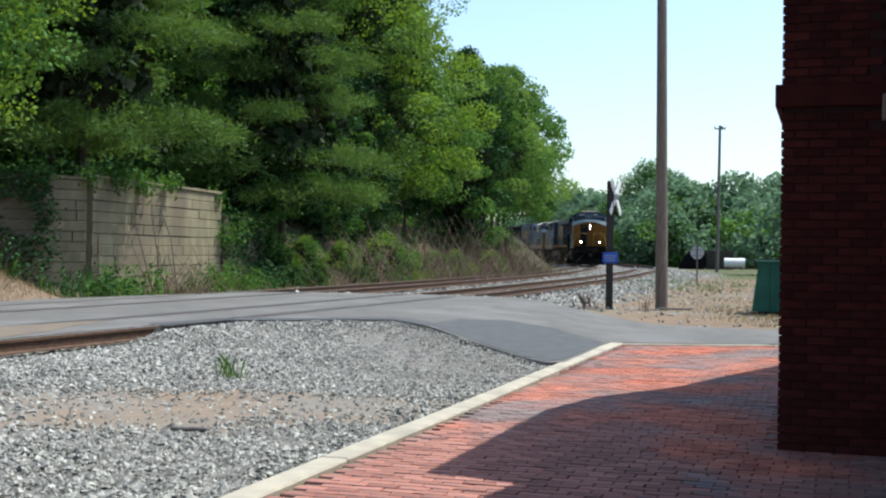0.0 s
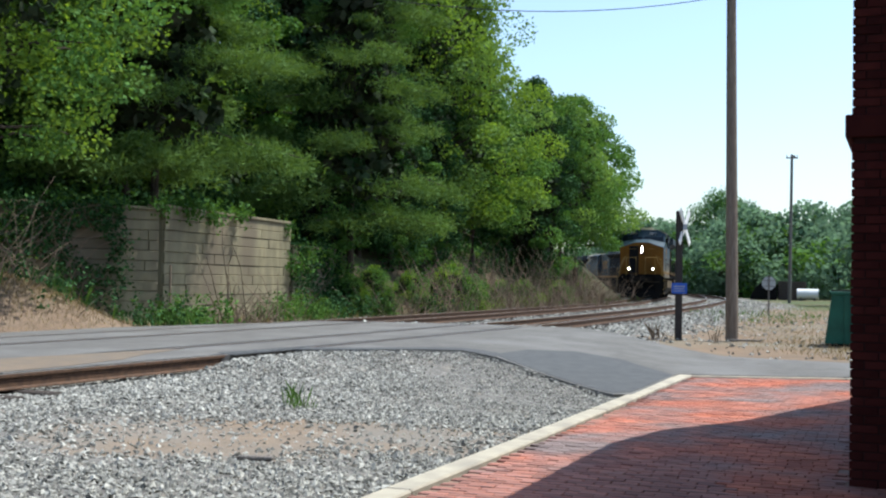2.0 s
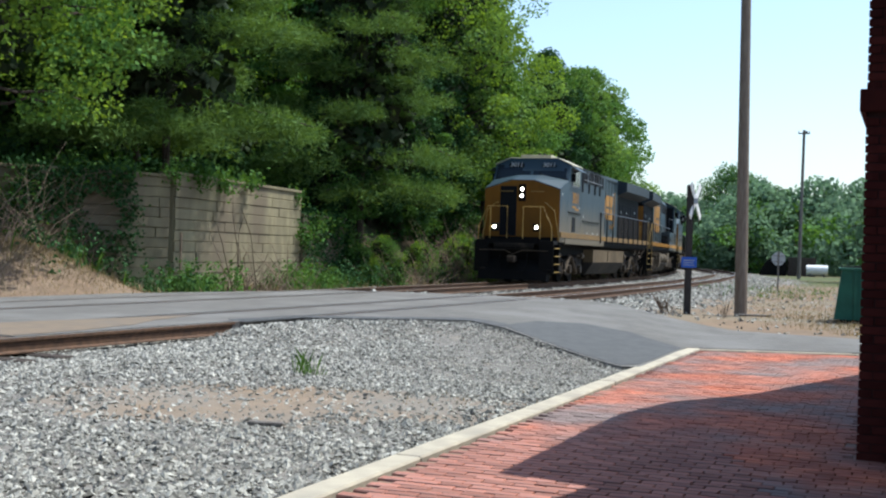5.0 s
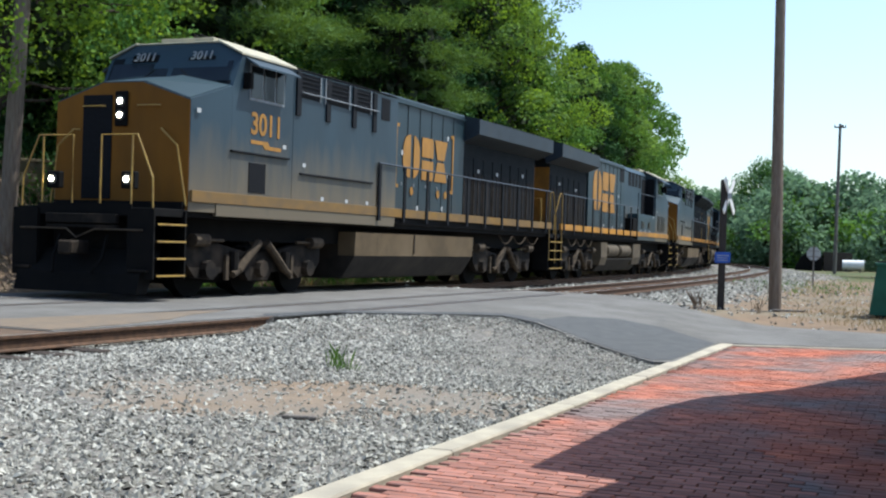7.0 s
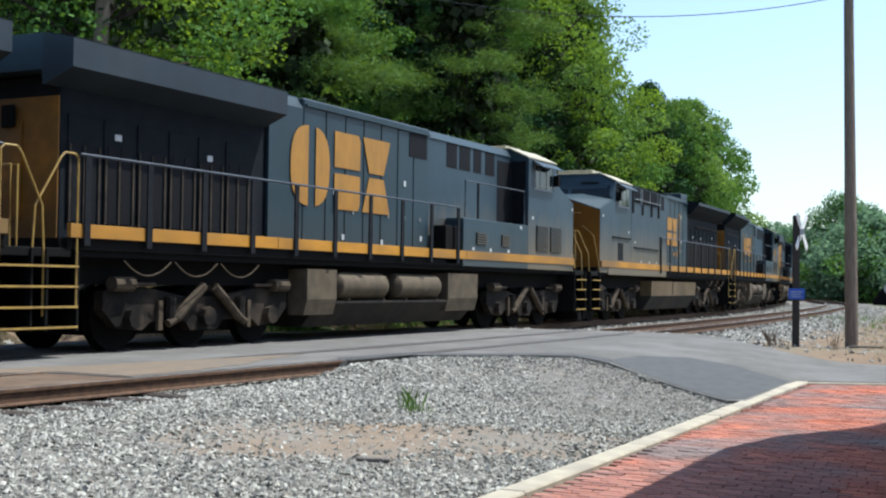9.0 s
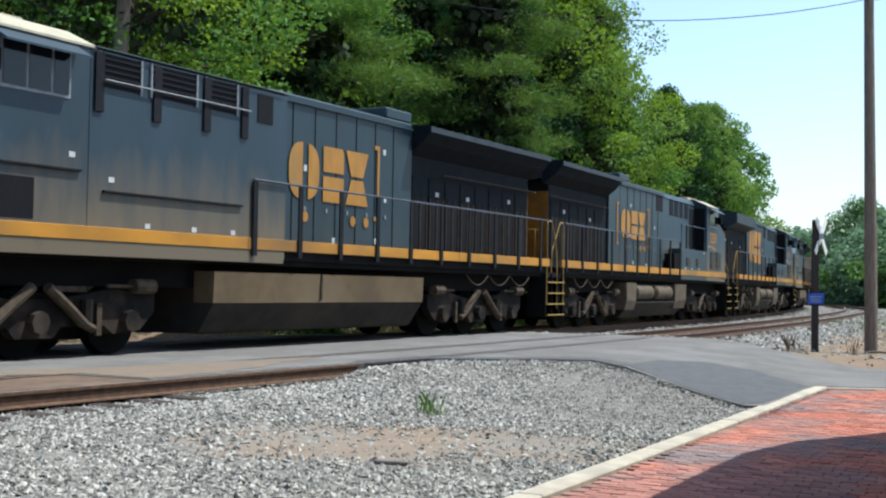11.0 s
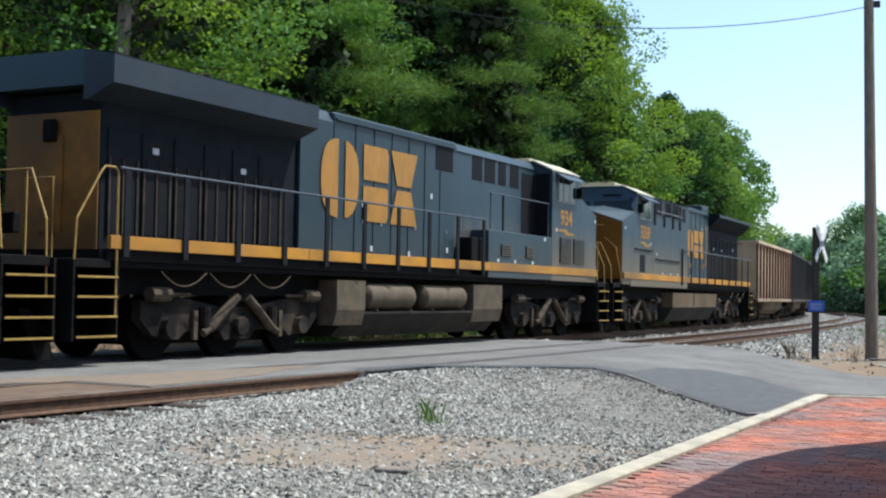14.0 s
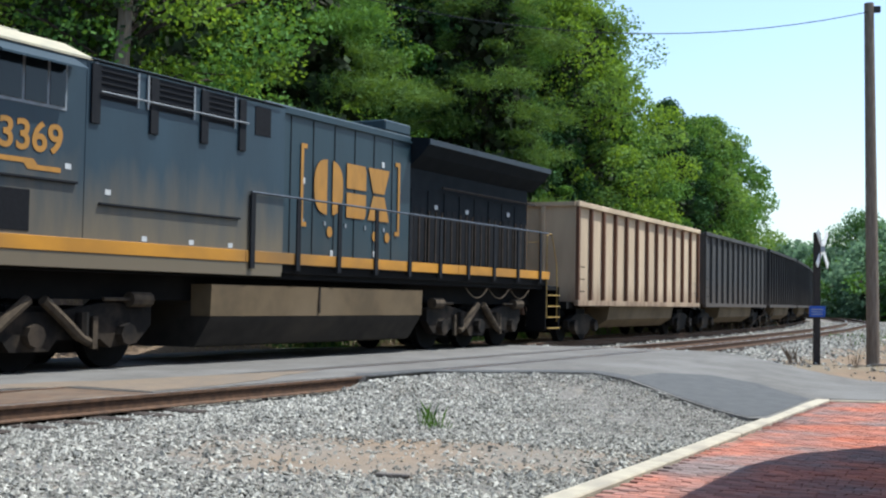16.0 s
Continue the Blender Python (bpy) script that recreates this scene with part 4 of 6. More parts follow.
    cover("access_ledge", 6.5, 8.6, 2.70, 2.735, 1, M_POST, lo, depth=0.05)
    cover("battery_door", 7.35, 7.95, 1.98, 2.55, 1, M_GRATE, lo)
    louvre(lo, 6.9, 7.75, 2.05, 2.75, -1, 12)
    louvre(lo, 7.9, 8.75, 2.05, 2.75, -1, 12)
    louvre(lo, 3.1, 3.7, 2.1, 2.4, -1, 5)
    louvre(lo, 4.6, 5.1, 2.1, 2.4, -1, 5)
    part("toilet_duct", boxes((1.55, 2.35, -1.46, -1.08, 1.6, 2.5), bevel=0.02), M_BLACK, lo)
    cover("hood_grille", 0.45, 1.3, 4.0, 4.55, -1, M_GRATE, lo, y=1.06)
    for a, b in ((2.45, 3.0), (3.15, 3.75), (3.95, 4.4), (4.65, 5.2)):
        cover("hood_grille", a, b, 3.95, 4.55, -1, M_GRATE, lo, y=1.0)
    # no grate: flat dark sheet painted as the shade of the cab's rear recess
    cover("cab_rear_shade", 5.4, 6.3, 2.74, 4.4, -1, M_GRATE, lo, y=1.0)
    # hood doors, with ribs and latches
    for side in (-1, 1):
        for k in range(6):
            x = 1.4 - 0.74 * (k + 1)
            cover("door_seam", x, x + 0.018, 1.7, 4.6, side, M_POST, lo, y=1.06, depth=0.012, bevel=0)
            cover("latch", x + 0.3, x + 0.36, 2.55, 2.63, side, M_SILVER, lo, y=1.06, depth=0.02, bevel=0)
        cover("hood_ledge", -3.8, 1.4, 4.56, 4.6, side, M_HOOD, lo, y=1.06, depth=0.05, bevel=0)
        for k in range(8):
            x = -3.98 - 0.77 * k
            if side < 0 and k < 2:
                continue
            dr = cover("engine_door", x - 0.68, x, 1.96, 3.6, side, M_SHADE_BLUE, lo, y=0.98, depth=0.02)
            cover("door_window", x - 0.60, x - 0.40, 1.99, 3.2, side, M_GRATE, dr, y=1.0, depth=0.01)
            cover("door_window", x - 0.30, x - 0.10, 1.99, 3.2, side, M_GRATE, dr, y=1.0, depth=0.01)
            for e in (0.67, 0.37, 0.05):
                cover("door_edge", x - e, x - e + 0.045, 1.98, 3.0 + 0.15 * (k % 2), side, M_DOORDUST, dr, y=1.0, depth=0.025, bevel=0)
            if k in (1, 3, 6):
                cover("door_decal", x - 0.45, x - 0.3, 3.3 - 0.1 * (k % 2), 3.4 - 0.1 * (k % 2), side, M_DECAL, dr, y=1.0, depth=0.005)
        for k, (x, z) in enumerate(((0.2, 3.3), (-2.7, 3.9), (-2.75, 2.9), (1.0, 2.1), (-0.8, 1.95), (-2.4, 2.0))):
            cover("decal", x, x + 0.1, z, z + 0.12, side, M_DECAL, lo, y=1.06, depth=0.016)
        for x, z in ((9.55, 3.3), (6.6, 2.9), (5.8, 2.6), (5.0, 1.95), (3.9, 1.95), (2.9, 1.95)):
            cover("decal", x, x + 0.12, z, z + 0.08, side, M_DECAL, lo, y=1.5 if side > 0 or x > 6.4 else 1.5, depth=0.006) if side > 0 or x > 6.4 or z < 2.7 else None
        # walkway railing
        x_end = 2.45 if side > 0 else 2.1
        bent_rail(lo, [(x_end, side * 1.54, 2.94), (-10.35, side * 1.54, 2.94)], 0.022, M_HANDRAIL)
        for k in range(10):
            x = x_end - 0.05 - k * 1.36
            part("rail_post", boxes((x - 0.06, x + 0.06, side * 1.54 - 0.015, side * 1.54 + 0.015, 1.62, 2.92)), M_POST, lo)
    bent_rail(lo, [(2.6, -1.44, 2.74), (2.6, -1.44, 3.62), (6.2, -1.44, 3.62), (6.2, -1.44, 2.74)], 0.02, M_HANDRAIL)
    part("rail_post", boxes((3.3, 3.36, -1.46, -1.42, 2.74, 3.62)), M_POST, lo)
    # tank with a slanted skirt on the left, air reservoirs on the right
    part("fuel_tank", prisms(([(1.0, 1.32), (1.0, 0.28), (-1.0, 0.25), (-1.42, 0.72), (-1.42, 0.76), (-1.0, 0.76), (-1.0, 1.32)], 0, -3.75, 3.3)), M_TANK_SHADE, lo)
    part("tank_skirt", prisms(([(1.44, 1.33), (1.42, 0.8), (1.004, 0.8), (1.004, 1.33)], 0, -3.78, 3.34)), M_TANK, lo, "dusty upright tank skirt")
    # belly split from the skirt and coloured dark to hold its shade
    part("tank_belly", prisms(([(1.41, 0.796), (1.36, 0.7), (1.1, 0.3), (1.004, 0.27), (1.004, 0.796)], 0, -3.76, 3.32)), M_TANK_SHADE, lo, "slanted lower tank side, coloured dark for shade")
    part("tank_strap", boxes((0.15, 0.2, 1.442, 1.455, 0.85, 1.33)), M_TRUCK, lo)
    for a, b in ((-4.2, -3.15), (1.75, 3.35)):
        part("tank_box", prisms(([(-1.0, 1.38), (-1.44, 1.38), (-1.44, 0.8), (-1.36, 0.5), (-1.0, 0.5)], 0, a, b)), M_RESERVOIR, lo)
    for a, b in ((-2.95, -1.1), (-0.55, 1.35)):
        bm = bmesh.new()
        tube(bm, [(a, -1.2, 1.07), (a + 0.07, -1.2, 1.07), (b - 0.07, -1.2, 1.07), (b, -1.2, 1.07)], 0.27, 16)
        part("air_reservoir", bm, M_RESERVOIR, lo, smooth=True)
        for q in (a + 0.2, b - 0.24):
            part("reservoir_strap", boxes((q, q + 0.04, -1.48, -1.2, 0.78, 0.82)), M_GEAR, lo)
    for x in (-9.3, -8.1, -6.9):
        pts = [(x + 1.1 * t, -1.46, 1.42 - 0.9 * t * (1 - t)) for t in np.linspace(0, 1, 13)]
        part("safety_chain", tubes((pts, 0.013), sides=5), M_GEAR, lo)
        part("safety_chain", tubes(([(px, -py, pz) for px, py, pz in pts], 0.013), sides=5), M_GEAR, lo)
    truck(lo, 6.95, (5.1, 6.95, 8.8), 0.53)
    truck(lo, -6.95, (-8.8, -6.95, -5.1), 0.53)
    if slant:
        part("silencer_box", boxes((-3.84, -2.75, -1.04, 1.04, 4.725, 4.96), bevel=0.03), M_HOOD, lo)
    part("exhaust_stack", boxes((-2.2, -1.4, -0.5, 0.5, 4.725, 4.86), bevel=0.02), M_BLACK, lo)
    return lo


def plain_emblem(lo, side, x0, x1, z0, z1, brackets):
    """The railway's painted emblem, as plain blocks in its yellow."""
    w = (x1 - x0)
    flip = (lambda a: x1 - a * w) if side > 0 else (lambda a: x0 + a * w)
    h = lambda b: z0 + b * (z1 - z0)
    def slab(pts, name="emblem_block"):
        bm = bmesh.new()
        y0, y1 = sorted((side * 1.075, side * 1.082))
        prism(bm, [(flip(a), h(b)) for a, b in pts], 1, y0, y1)
        part(name, bm, M_LOGO, lo)
    oval = [(0.18 + 0.18 * math.copysign(abs(math.cos(q)) ** 0.75, math.cos(q)), 0.5 + 0.5 * math.copysign(abs(math.sin(q)) ** 0.75, math.sin(q))) for q in np.linspace(0, 2 * math.pi, 28)[:-1]]
    slab([(min(a, 0.165), b) for a, b in oval if a < 0.175])
    slab([(max(a, 0.195), b) for a, b in oval if a > 0.185])
    slab([(0.41, 0.0), (0.65, 0.0), (0.67, 0.08), (0.67, 0.46), (0.41, 0.46)])
    slab([(0.41, 0.54), (0.67, 0.54), (0.67, 0.92), (0.65, 1.0), (0.41, 1.0)])
    slab([(0.70, 0.0), (1.0, 0.0), (0.93, 0.47), (0.77, 0.47)])
    slab([(0.77, 0.53), (0.93, 0.53), (1.0, 1.0), (0.70, 1.0)])
    if brackets:
        for a in (0.2, 0.8, 0.98):
            slab([(a + 0.035 * math.cos(k * 0.628), -0.3 + 0.1 * math.sin(k * 0.628)) for k in range(10)], "emblem_dot")
        for a, q in ((-0.16, 1), (1.16, -1)):
            slab([(a, -0.25), (a + q * 0.07, -0.25), (a + q * 0.07, -0.17), (a + q * 0.03, -0.17), (a + q * 0.03, 1.12), (a + q * 0.07, 1.12), (a + q * 0.07, 1.2), (a, 1.2)], "emblem_bracket")


def road_number(lo, text, side, x, z, size, mat):
    cu = bpy.data.curves.new("road_number", "FONT")
    cu.body, cu.size, cu.extrude, cu.align_x, cu.offset = text, size, 0.003, "CENTER", 0.012
    tmp = bpy.data.objects.new("road_number", cu)
    scene.collection.objects.link(tmp)
    bpy.context.view_layer.update()
    me = bpy.data.meshes.new_from_object(tmp)
    bpy.data.objects.remove(tmp)
    me.name = "road_number"
    me.materials.clear()
    me.materials.append(mat)
    ob = new("road_number", me)
    ob.parent = lo
    ob.matrix_basis = pose(x, side * 1.508, z, 90, 0, 180 if side > 0 else 0)
    if text == "3011":
        for y in (-0.65, 0.65):
            fb = new("board_number", me.copy())
            fb.data.materials.clear()
            fb.data.materials.append(M_DECAL)
            fb.parent = lo
            fb.matrix_basis = pose(8.56 - 0.31 * 0.86 + 0.055, y, 3.9 + 0.62 * 0.86 + 0.03, 63.4, 0, 90) @ Matrix.Scale(0.44, 4)
    # dash under the number
    y0, y1 = sorted((side * 1.503, side * 1.508))
    q = 1 if side < 0 else -1
    part("number_dash", prisms(([(x - q * 0.55, z - 0.12), (x + q * 0.05, z - 0.12), (x + q * 0.12, z - 0.2), (x + q * 0.55, z - 0.2), (x + q * 0.55, z - 0.27), (x - q * 0.05, z - 0.27), (x - q * 0.12, z - 0.19), (x - q * 0.55, z - 0.19)], 1, y0, y1)), mat, lo)


def hopper(body, label):
    """Steel coal gondola with outside ribs and rounded tubs between the trucks."""
    h = tagged(new("hopper_car"), label, "freight car", "cars of the train")
    L, Y = 7.0, 1.42
    part("side_sheet", boxes((-L, L, Y - 0.04, Y, 1.15, 3.95)), body, h)
    part("side_sheet", boxes((-L, L, -Y, -Y + 0.04, 1.15, 3.95)), body, h)
    for q in (-1, 1):
        part("end_sheet", boxes((*sorted((q * (L - 0.05), q * L)), -Y + 0.04, Y - 0.04, 1.15, 3.95)), body, h)
        part("end_sill", boxes((*sorted((q * (L - 0.1), q * (L + 0.35))), -1.3, 1.3, 0.95, 1.15)), M_BLACK, h)
        part("coupler", boxes((*sorted((q * (L + 0.3), q * (L + 0.68))), -0.13, 0.13, 0.76, 0.98), bevel=0.03), M_RUST, h)
        for z in (1.45, 1.8, 2.15):
            part("ladder_rung", tubes(([(q * (L - 0.15), Y + 0.09, z), (q * (L - 0.55), Y + 0.09, z)], 0.015), ([(q * (L - 0.15), -Y - 0.09, z), (q * (L - 0.55), -Y - 0.09, z)], 0.015), sides=5), M_BLACK, h)
        part("brace", boxes((*sorted((q * (L + 0.003), q * (L + 0.08))), -0.5, -0.4, 1.2, 3.9), (*sorted((q * (L + 0.003), q * (L + 0.08))), 0.4, 0.5, 1.2, 3.9)), body, h)
    for side in (-1, 1):
        y0, y1 = sorted((side * Y, side * (Y + 0.1)))
        for k in range(13):
            x = -L + 0.09 + k * (2 * L - 0.18) / 12
            part("rib", boxes((x - 0.06, x + 0.06, y0 + 0.001, y1, 1.2, 3.86)), M_HOPPER_RUST if body is M_HOPPER_TAN else body, h)
        part("top_chord", boxes((-L - 0.02, L + 0.02, *sorted((side * (Y - 0.02), side * (Y + 0.12))), 3.87, 4.02), bevel=0.01), body, h)
        part("side_sill", boxes((-L, L, *sorted((side * (Y - 0.02), side * (Y + 0.11))), 1.04, 1.19)), body, h)
    for q in (-1, 1):
        part("end_chord", boxes((*sorted((q * (L - 0.06), q * (L + 0.08))), -Y, Y, 3.88, 4.0)), body, h)
    part("tub", prisms(([(-1.4, 1.14), (-1.3, 0.62), (-0.9, 0.36), (0.9, 0.36), (1.3, 0.62), (1.4, 1.14)], 0, -3.7, 3.7)), M_TANK, h, "dusty rounded tub")
    part("centre_sill", boxes((-L, L, -0.3, 0.3, 0.7, 1.1)), M_BLACK, h)
    part("floor", boxes((-L + 0.05, L - 0.05, -Y + 0.05, Y - 0.05, 1.2, 1.3)), M_BLACK, h)
    part("coal_load", boxes((-L + 0.06, L - 0.06, -Y + 0.06, Y - 0.06, 1.31, 3.5)), M_COAL, h)
    for cx in (-5.6, 5.6):
        truck(h, cx, (cx - 0.89, cx + 0.89), 0.46)
    return h


# each unit of the train: offset of its middle behind the leading nose, whether it runs backwards
TRAIN = []


EMBLEM_AT = {2: -2.0, 5: -2.9}  # rear end of the emblem on each unit


def make_train():
    bases = {False: locomotive(False), True: locomotive(True)}
    data = (("3011", True, False, 3), ("", False, True, 3), ("", True, False, 3), ("3259", True, True, 3), ("934", False, True, 3), ("3369", True, False, 3))
    for k, (num, brackets, back, n) in enumerate(data):
        slant = k in (2, 3, 5)
        lo = bases[slant] if k >= 4 else copy_thing(bases[slant], Matrix())
        side = -1 if back else 1
        TRAIN.append((lo, 9.7 + 22.3 * k - (0.22 if k == 3 else 0), back))
        wide = not brackets
        label = "dusty blue diesel locomotive running %s with a %s emblem" % ("hood first" if back else "nose first", "bracketed yellow" if brackets else "large yellow")
        if k == 0:
            label = "leading dusty blue diesel locomotive with lit headlights and yellow nose"
        tagged(lo, label, "locomotive", "locomotives of the train")
        for sd in (-1, 1):
            if wide:
                plain_emblem(lo, sd, -3.6, 0.1, 2.6, 4.15, False) if sd > 0 else plain_emblem(lo, sd, -4.3, -0.45, 2.62, 4.2, False)
            else:
                plain_emblem(lo, sd, EMBLEM_AT.get(k, -2.6), EMBLEM_AT.get(k, -2.6) + 2.8, 2.76, 3.85, True) if sd > 0 else plain_emblem(lo, sd, -3.75, -0.95, 2.85, 3.8, True)
            if num:
                road_number(lo, num, sd, 7.35, 3.1, 0.58, M_LOGO)
        if k == 0:
            for c in [c for c in lo.children if c.name.startswith("sill_stripe")]:
                c.data = c.data.copy()
                c.data.materials[0] = M_DUSTSTRIPE
            for y, z, r in ((0.01, 3.5, 0.044), (0.01, 3.25, 0.044)):
                part("lit_lamp", tubes(([(9.897, y, z), (9.905, y, z)], r), sides=14), M_LAMP, lo, "lit headlight")
            for y in (-0.8, 0.8):
                part("lit_lamp", tubes(([(10.677, y, 2.06), (10.685, y, 2.06)], 0.046), sides=14), M_DITCH, lo, "lit ditch light")
    kinds = ((M_HOPPER_TAN, "pale tan coal hopper car with rusty ribs"), (M_HOPPER_GREY, "dark grey coal hopper car with steel ribs"), (M_HOPPER_DARK, "black coal hopper car with steel ribs"))
    made = [hopper(*q) for q in kinds]
    for k in range(9):
        h = made[k] if k < 3 else copy_thing(made[2 if k % 2 else 1], Matrix())
        TRAIN.append((h, 141.2 + 15.15 * k, False))


make_train()


def nose_at(t):
    """Where the leading nose stands along the track."""
    return -9.69 - 13.136 * (t - 8) - 0.0239 * (t - 8) ** 2


def unit_pose(t, offset, back):
    s = nose_at(t) + offset
    xa, ya, _ = on_track(s - 6.9, far_line(s - 6.9))
    xb, yb, _ = on_track(s + 6.9, far_line(s + 6.9))
    turn = math.degrees(math.atan2(ya - yb, xa - xb)) + (180 if back else 0)
    return pose((xa + xb) / 2, (ya + yb) / 2, RAIL_Z, 0, 0, turn)


def motions():
    for ob, offset, back in TRAIN:
        walk(ob, [(k * 0.25, unit_pose(k * 0.25, offset, back)) for k in range(65)])
    for ob, offset, back in TRAIN:
        for tr in [c for c in ob.children if c.name.startswith("truck")]:
            for w in [c for c in tr.children if c.name.startswith("wheel")]:
                m = w.matrix_basis.copy()
                r = m.translation.z
                way = (-1 if back else 1) / r
                walk(w, [(k * 0.0625, m @ pose(0, 0, 0, 0, math.degrees(way * (nose_at(0) - nose_at(k * 0.0625))), 0)) for k in range(257)])


# ---- trees and brush ----
def leaf_quads(points, size, rng, flat=0.0, long=1.0, out=None):
    """Small pointed leaves at the points, turned at random (flat: how much they lie level; out: directions for long sprays)."""
    n = len(points)
    a = rng.normal(size=(n, 3))
    if out is not None:
        a = out + a * 0.7
    a /= np.linalg.norm(a, axis=1, keepdims=True) + 1e-9
    b = rng.normal(size=(n, 3))
    b[:, 2] *= 1 - flat
    b -= a * (a * b).sum(1, keepdims=True)
    b /= np.linalg.norm(b, axis=1, keepdims=True) + 1e-9
    sz = size * rng.uniform(0.6, 1.3, (n, 1))
    L, W = a * sz * long, b * sz * 0.5
    v = np.stack([points - L * 0.5, points + W * 0.9 - L * 0.05, points + L * 0.5, points - W * 0.9 - L * 0.05], 1).reshape(-1, 3)
    return v, np.arange(4 * n).reshape(n, 4)


def crown_part(name, chunks, mats, parent, index=None):
    v, f, k, ix = [], [], 0, []
    for j, (a, b) in enumerate(chunks):
        v.append(a)
        f.append(b + k)
        k += len(a)
        ix.append(np.full(len(b), index[j] if index else 0))
    ob = raw_mesh(name, np.concatenate(v), np.concatenate(f), mats, np.concatenate(ix))
    ob.parent = parent
    return ob


def limb_path(a, b, rng, sag=0.1, n=5):
    a, b = np.array(a, float), np.array(b, float)
    L = np.linalg.norm(b - a)
    return [tuple(a + (b - a) * t + rng.normal(0, 0.035 * L, 3) * (0 < t < 1) + np.array([0, 0, sag * L * math.sin(math.pi * t)])) for t in np.linspace(0, 1, n)]


def broadleaf(name, label, H, R, low, leaves, size, mats, seed, lean=(0, 0), clumps=46, core=0.14):
    """Tapered trunk, limbs, and a crown of leaf clumps with gaps. low: height of the lowest boughs."""
    rng = np.random.RandomState(seed)
    t = tagged(new(name), label, "tree")
    path = [(lean[0] * q + rng.normal(0, 0.06), lean[1] * q + rng.normal(0, 0.06), -0.6 + (H * 0.85 + 0.6) * q) for q in np.linspace(0, 1, 7)]
    part("trunk", tubes((path, 0.017 * H), sides=9, taper=0.25), M_BARK, t)
    chunks, ix = [], []
    bm = bmesh.new()
    for c in range(clumps):
        q = (c + 0.5) / clumps
        z = low + (H - low) * q
        wide = R * (0.55 + 0.75 * math.sin(math.pi * min(1, 0.22 + 0.78 * q) ** 1.15)) * (1 - 0.45 * q * q)
        ang = c * 2.4 + rng.uniform(-0.5, 0.5)
        rad = wide * rng.uniform(0.45, 1.0) if q < 0.93 else wide * 0.2
        p = np.array([lean[0] * z / H + rad * math.cos(ang), lean[1] * z / H + rad * math.sin(ang), z])
        if c % 3 == 0:
            tube(bm, limb_path((lean[0] * z / H, lean[1] * z / H, z * 0.78), p, rng), 0.06, 5, 0.3)
        r = R * rng.uniform(0.24, 0.42) * (50 / clumps) ** 0.3
        n = int(leaves / clumps * rng.uniform(0.6, 1.4))
        g = rng.normal(size=(n, 3))
        g /= np.linalg.norm(g, axis=1, keepdims=True)
        g *= rng.uniform(0.25, 1.0, (n, 1)) ** 0.5
        g = g * np.array([r, r, r * 0.62])
        g[:, 2] -= 0.12 * (g[:, 0] ** 2 + g[:, 1] ** 2) / r
        chunks.append(leaf_quads(p + g, size, rng, 0.4))
        ix.append(rng.choice(len(mats), p=None))
    # inner leaves that close the crown's heart, coloured dark as its shade
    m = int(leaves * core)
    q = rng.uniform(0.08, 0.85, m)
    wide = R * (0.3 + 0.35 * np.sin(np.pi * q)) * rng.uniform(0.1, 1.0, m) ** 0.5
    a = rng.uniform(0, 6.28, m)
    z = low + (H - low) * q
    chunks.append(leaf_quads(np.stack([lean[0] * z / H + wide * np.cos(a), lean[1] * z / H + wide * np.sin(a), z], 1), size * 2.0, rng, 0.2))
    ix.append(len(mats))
    part("branchwork", bm, M_BARK, t)
    crown_part("crown", chunks, mats + [M_INNER_SHADE], t, ix)
    return t


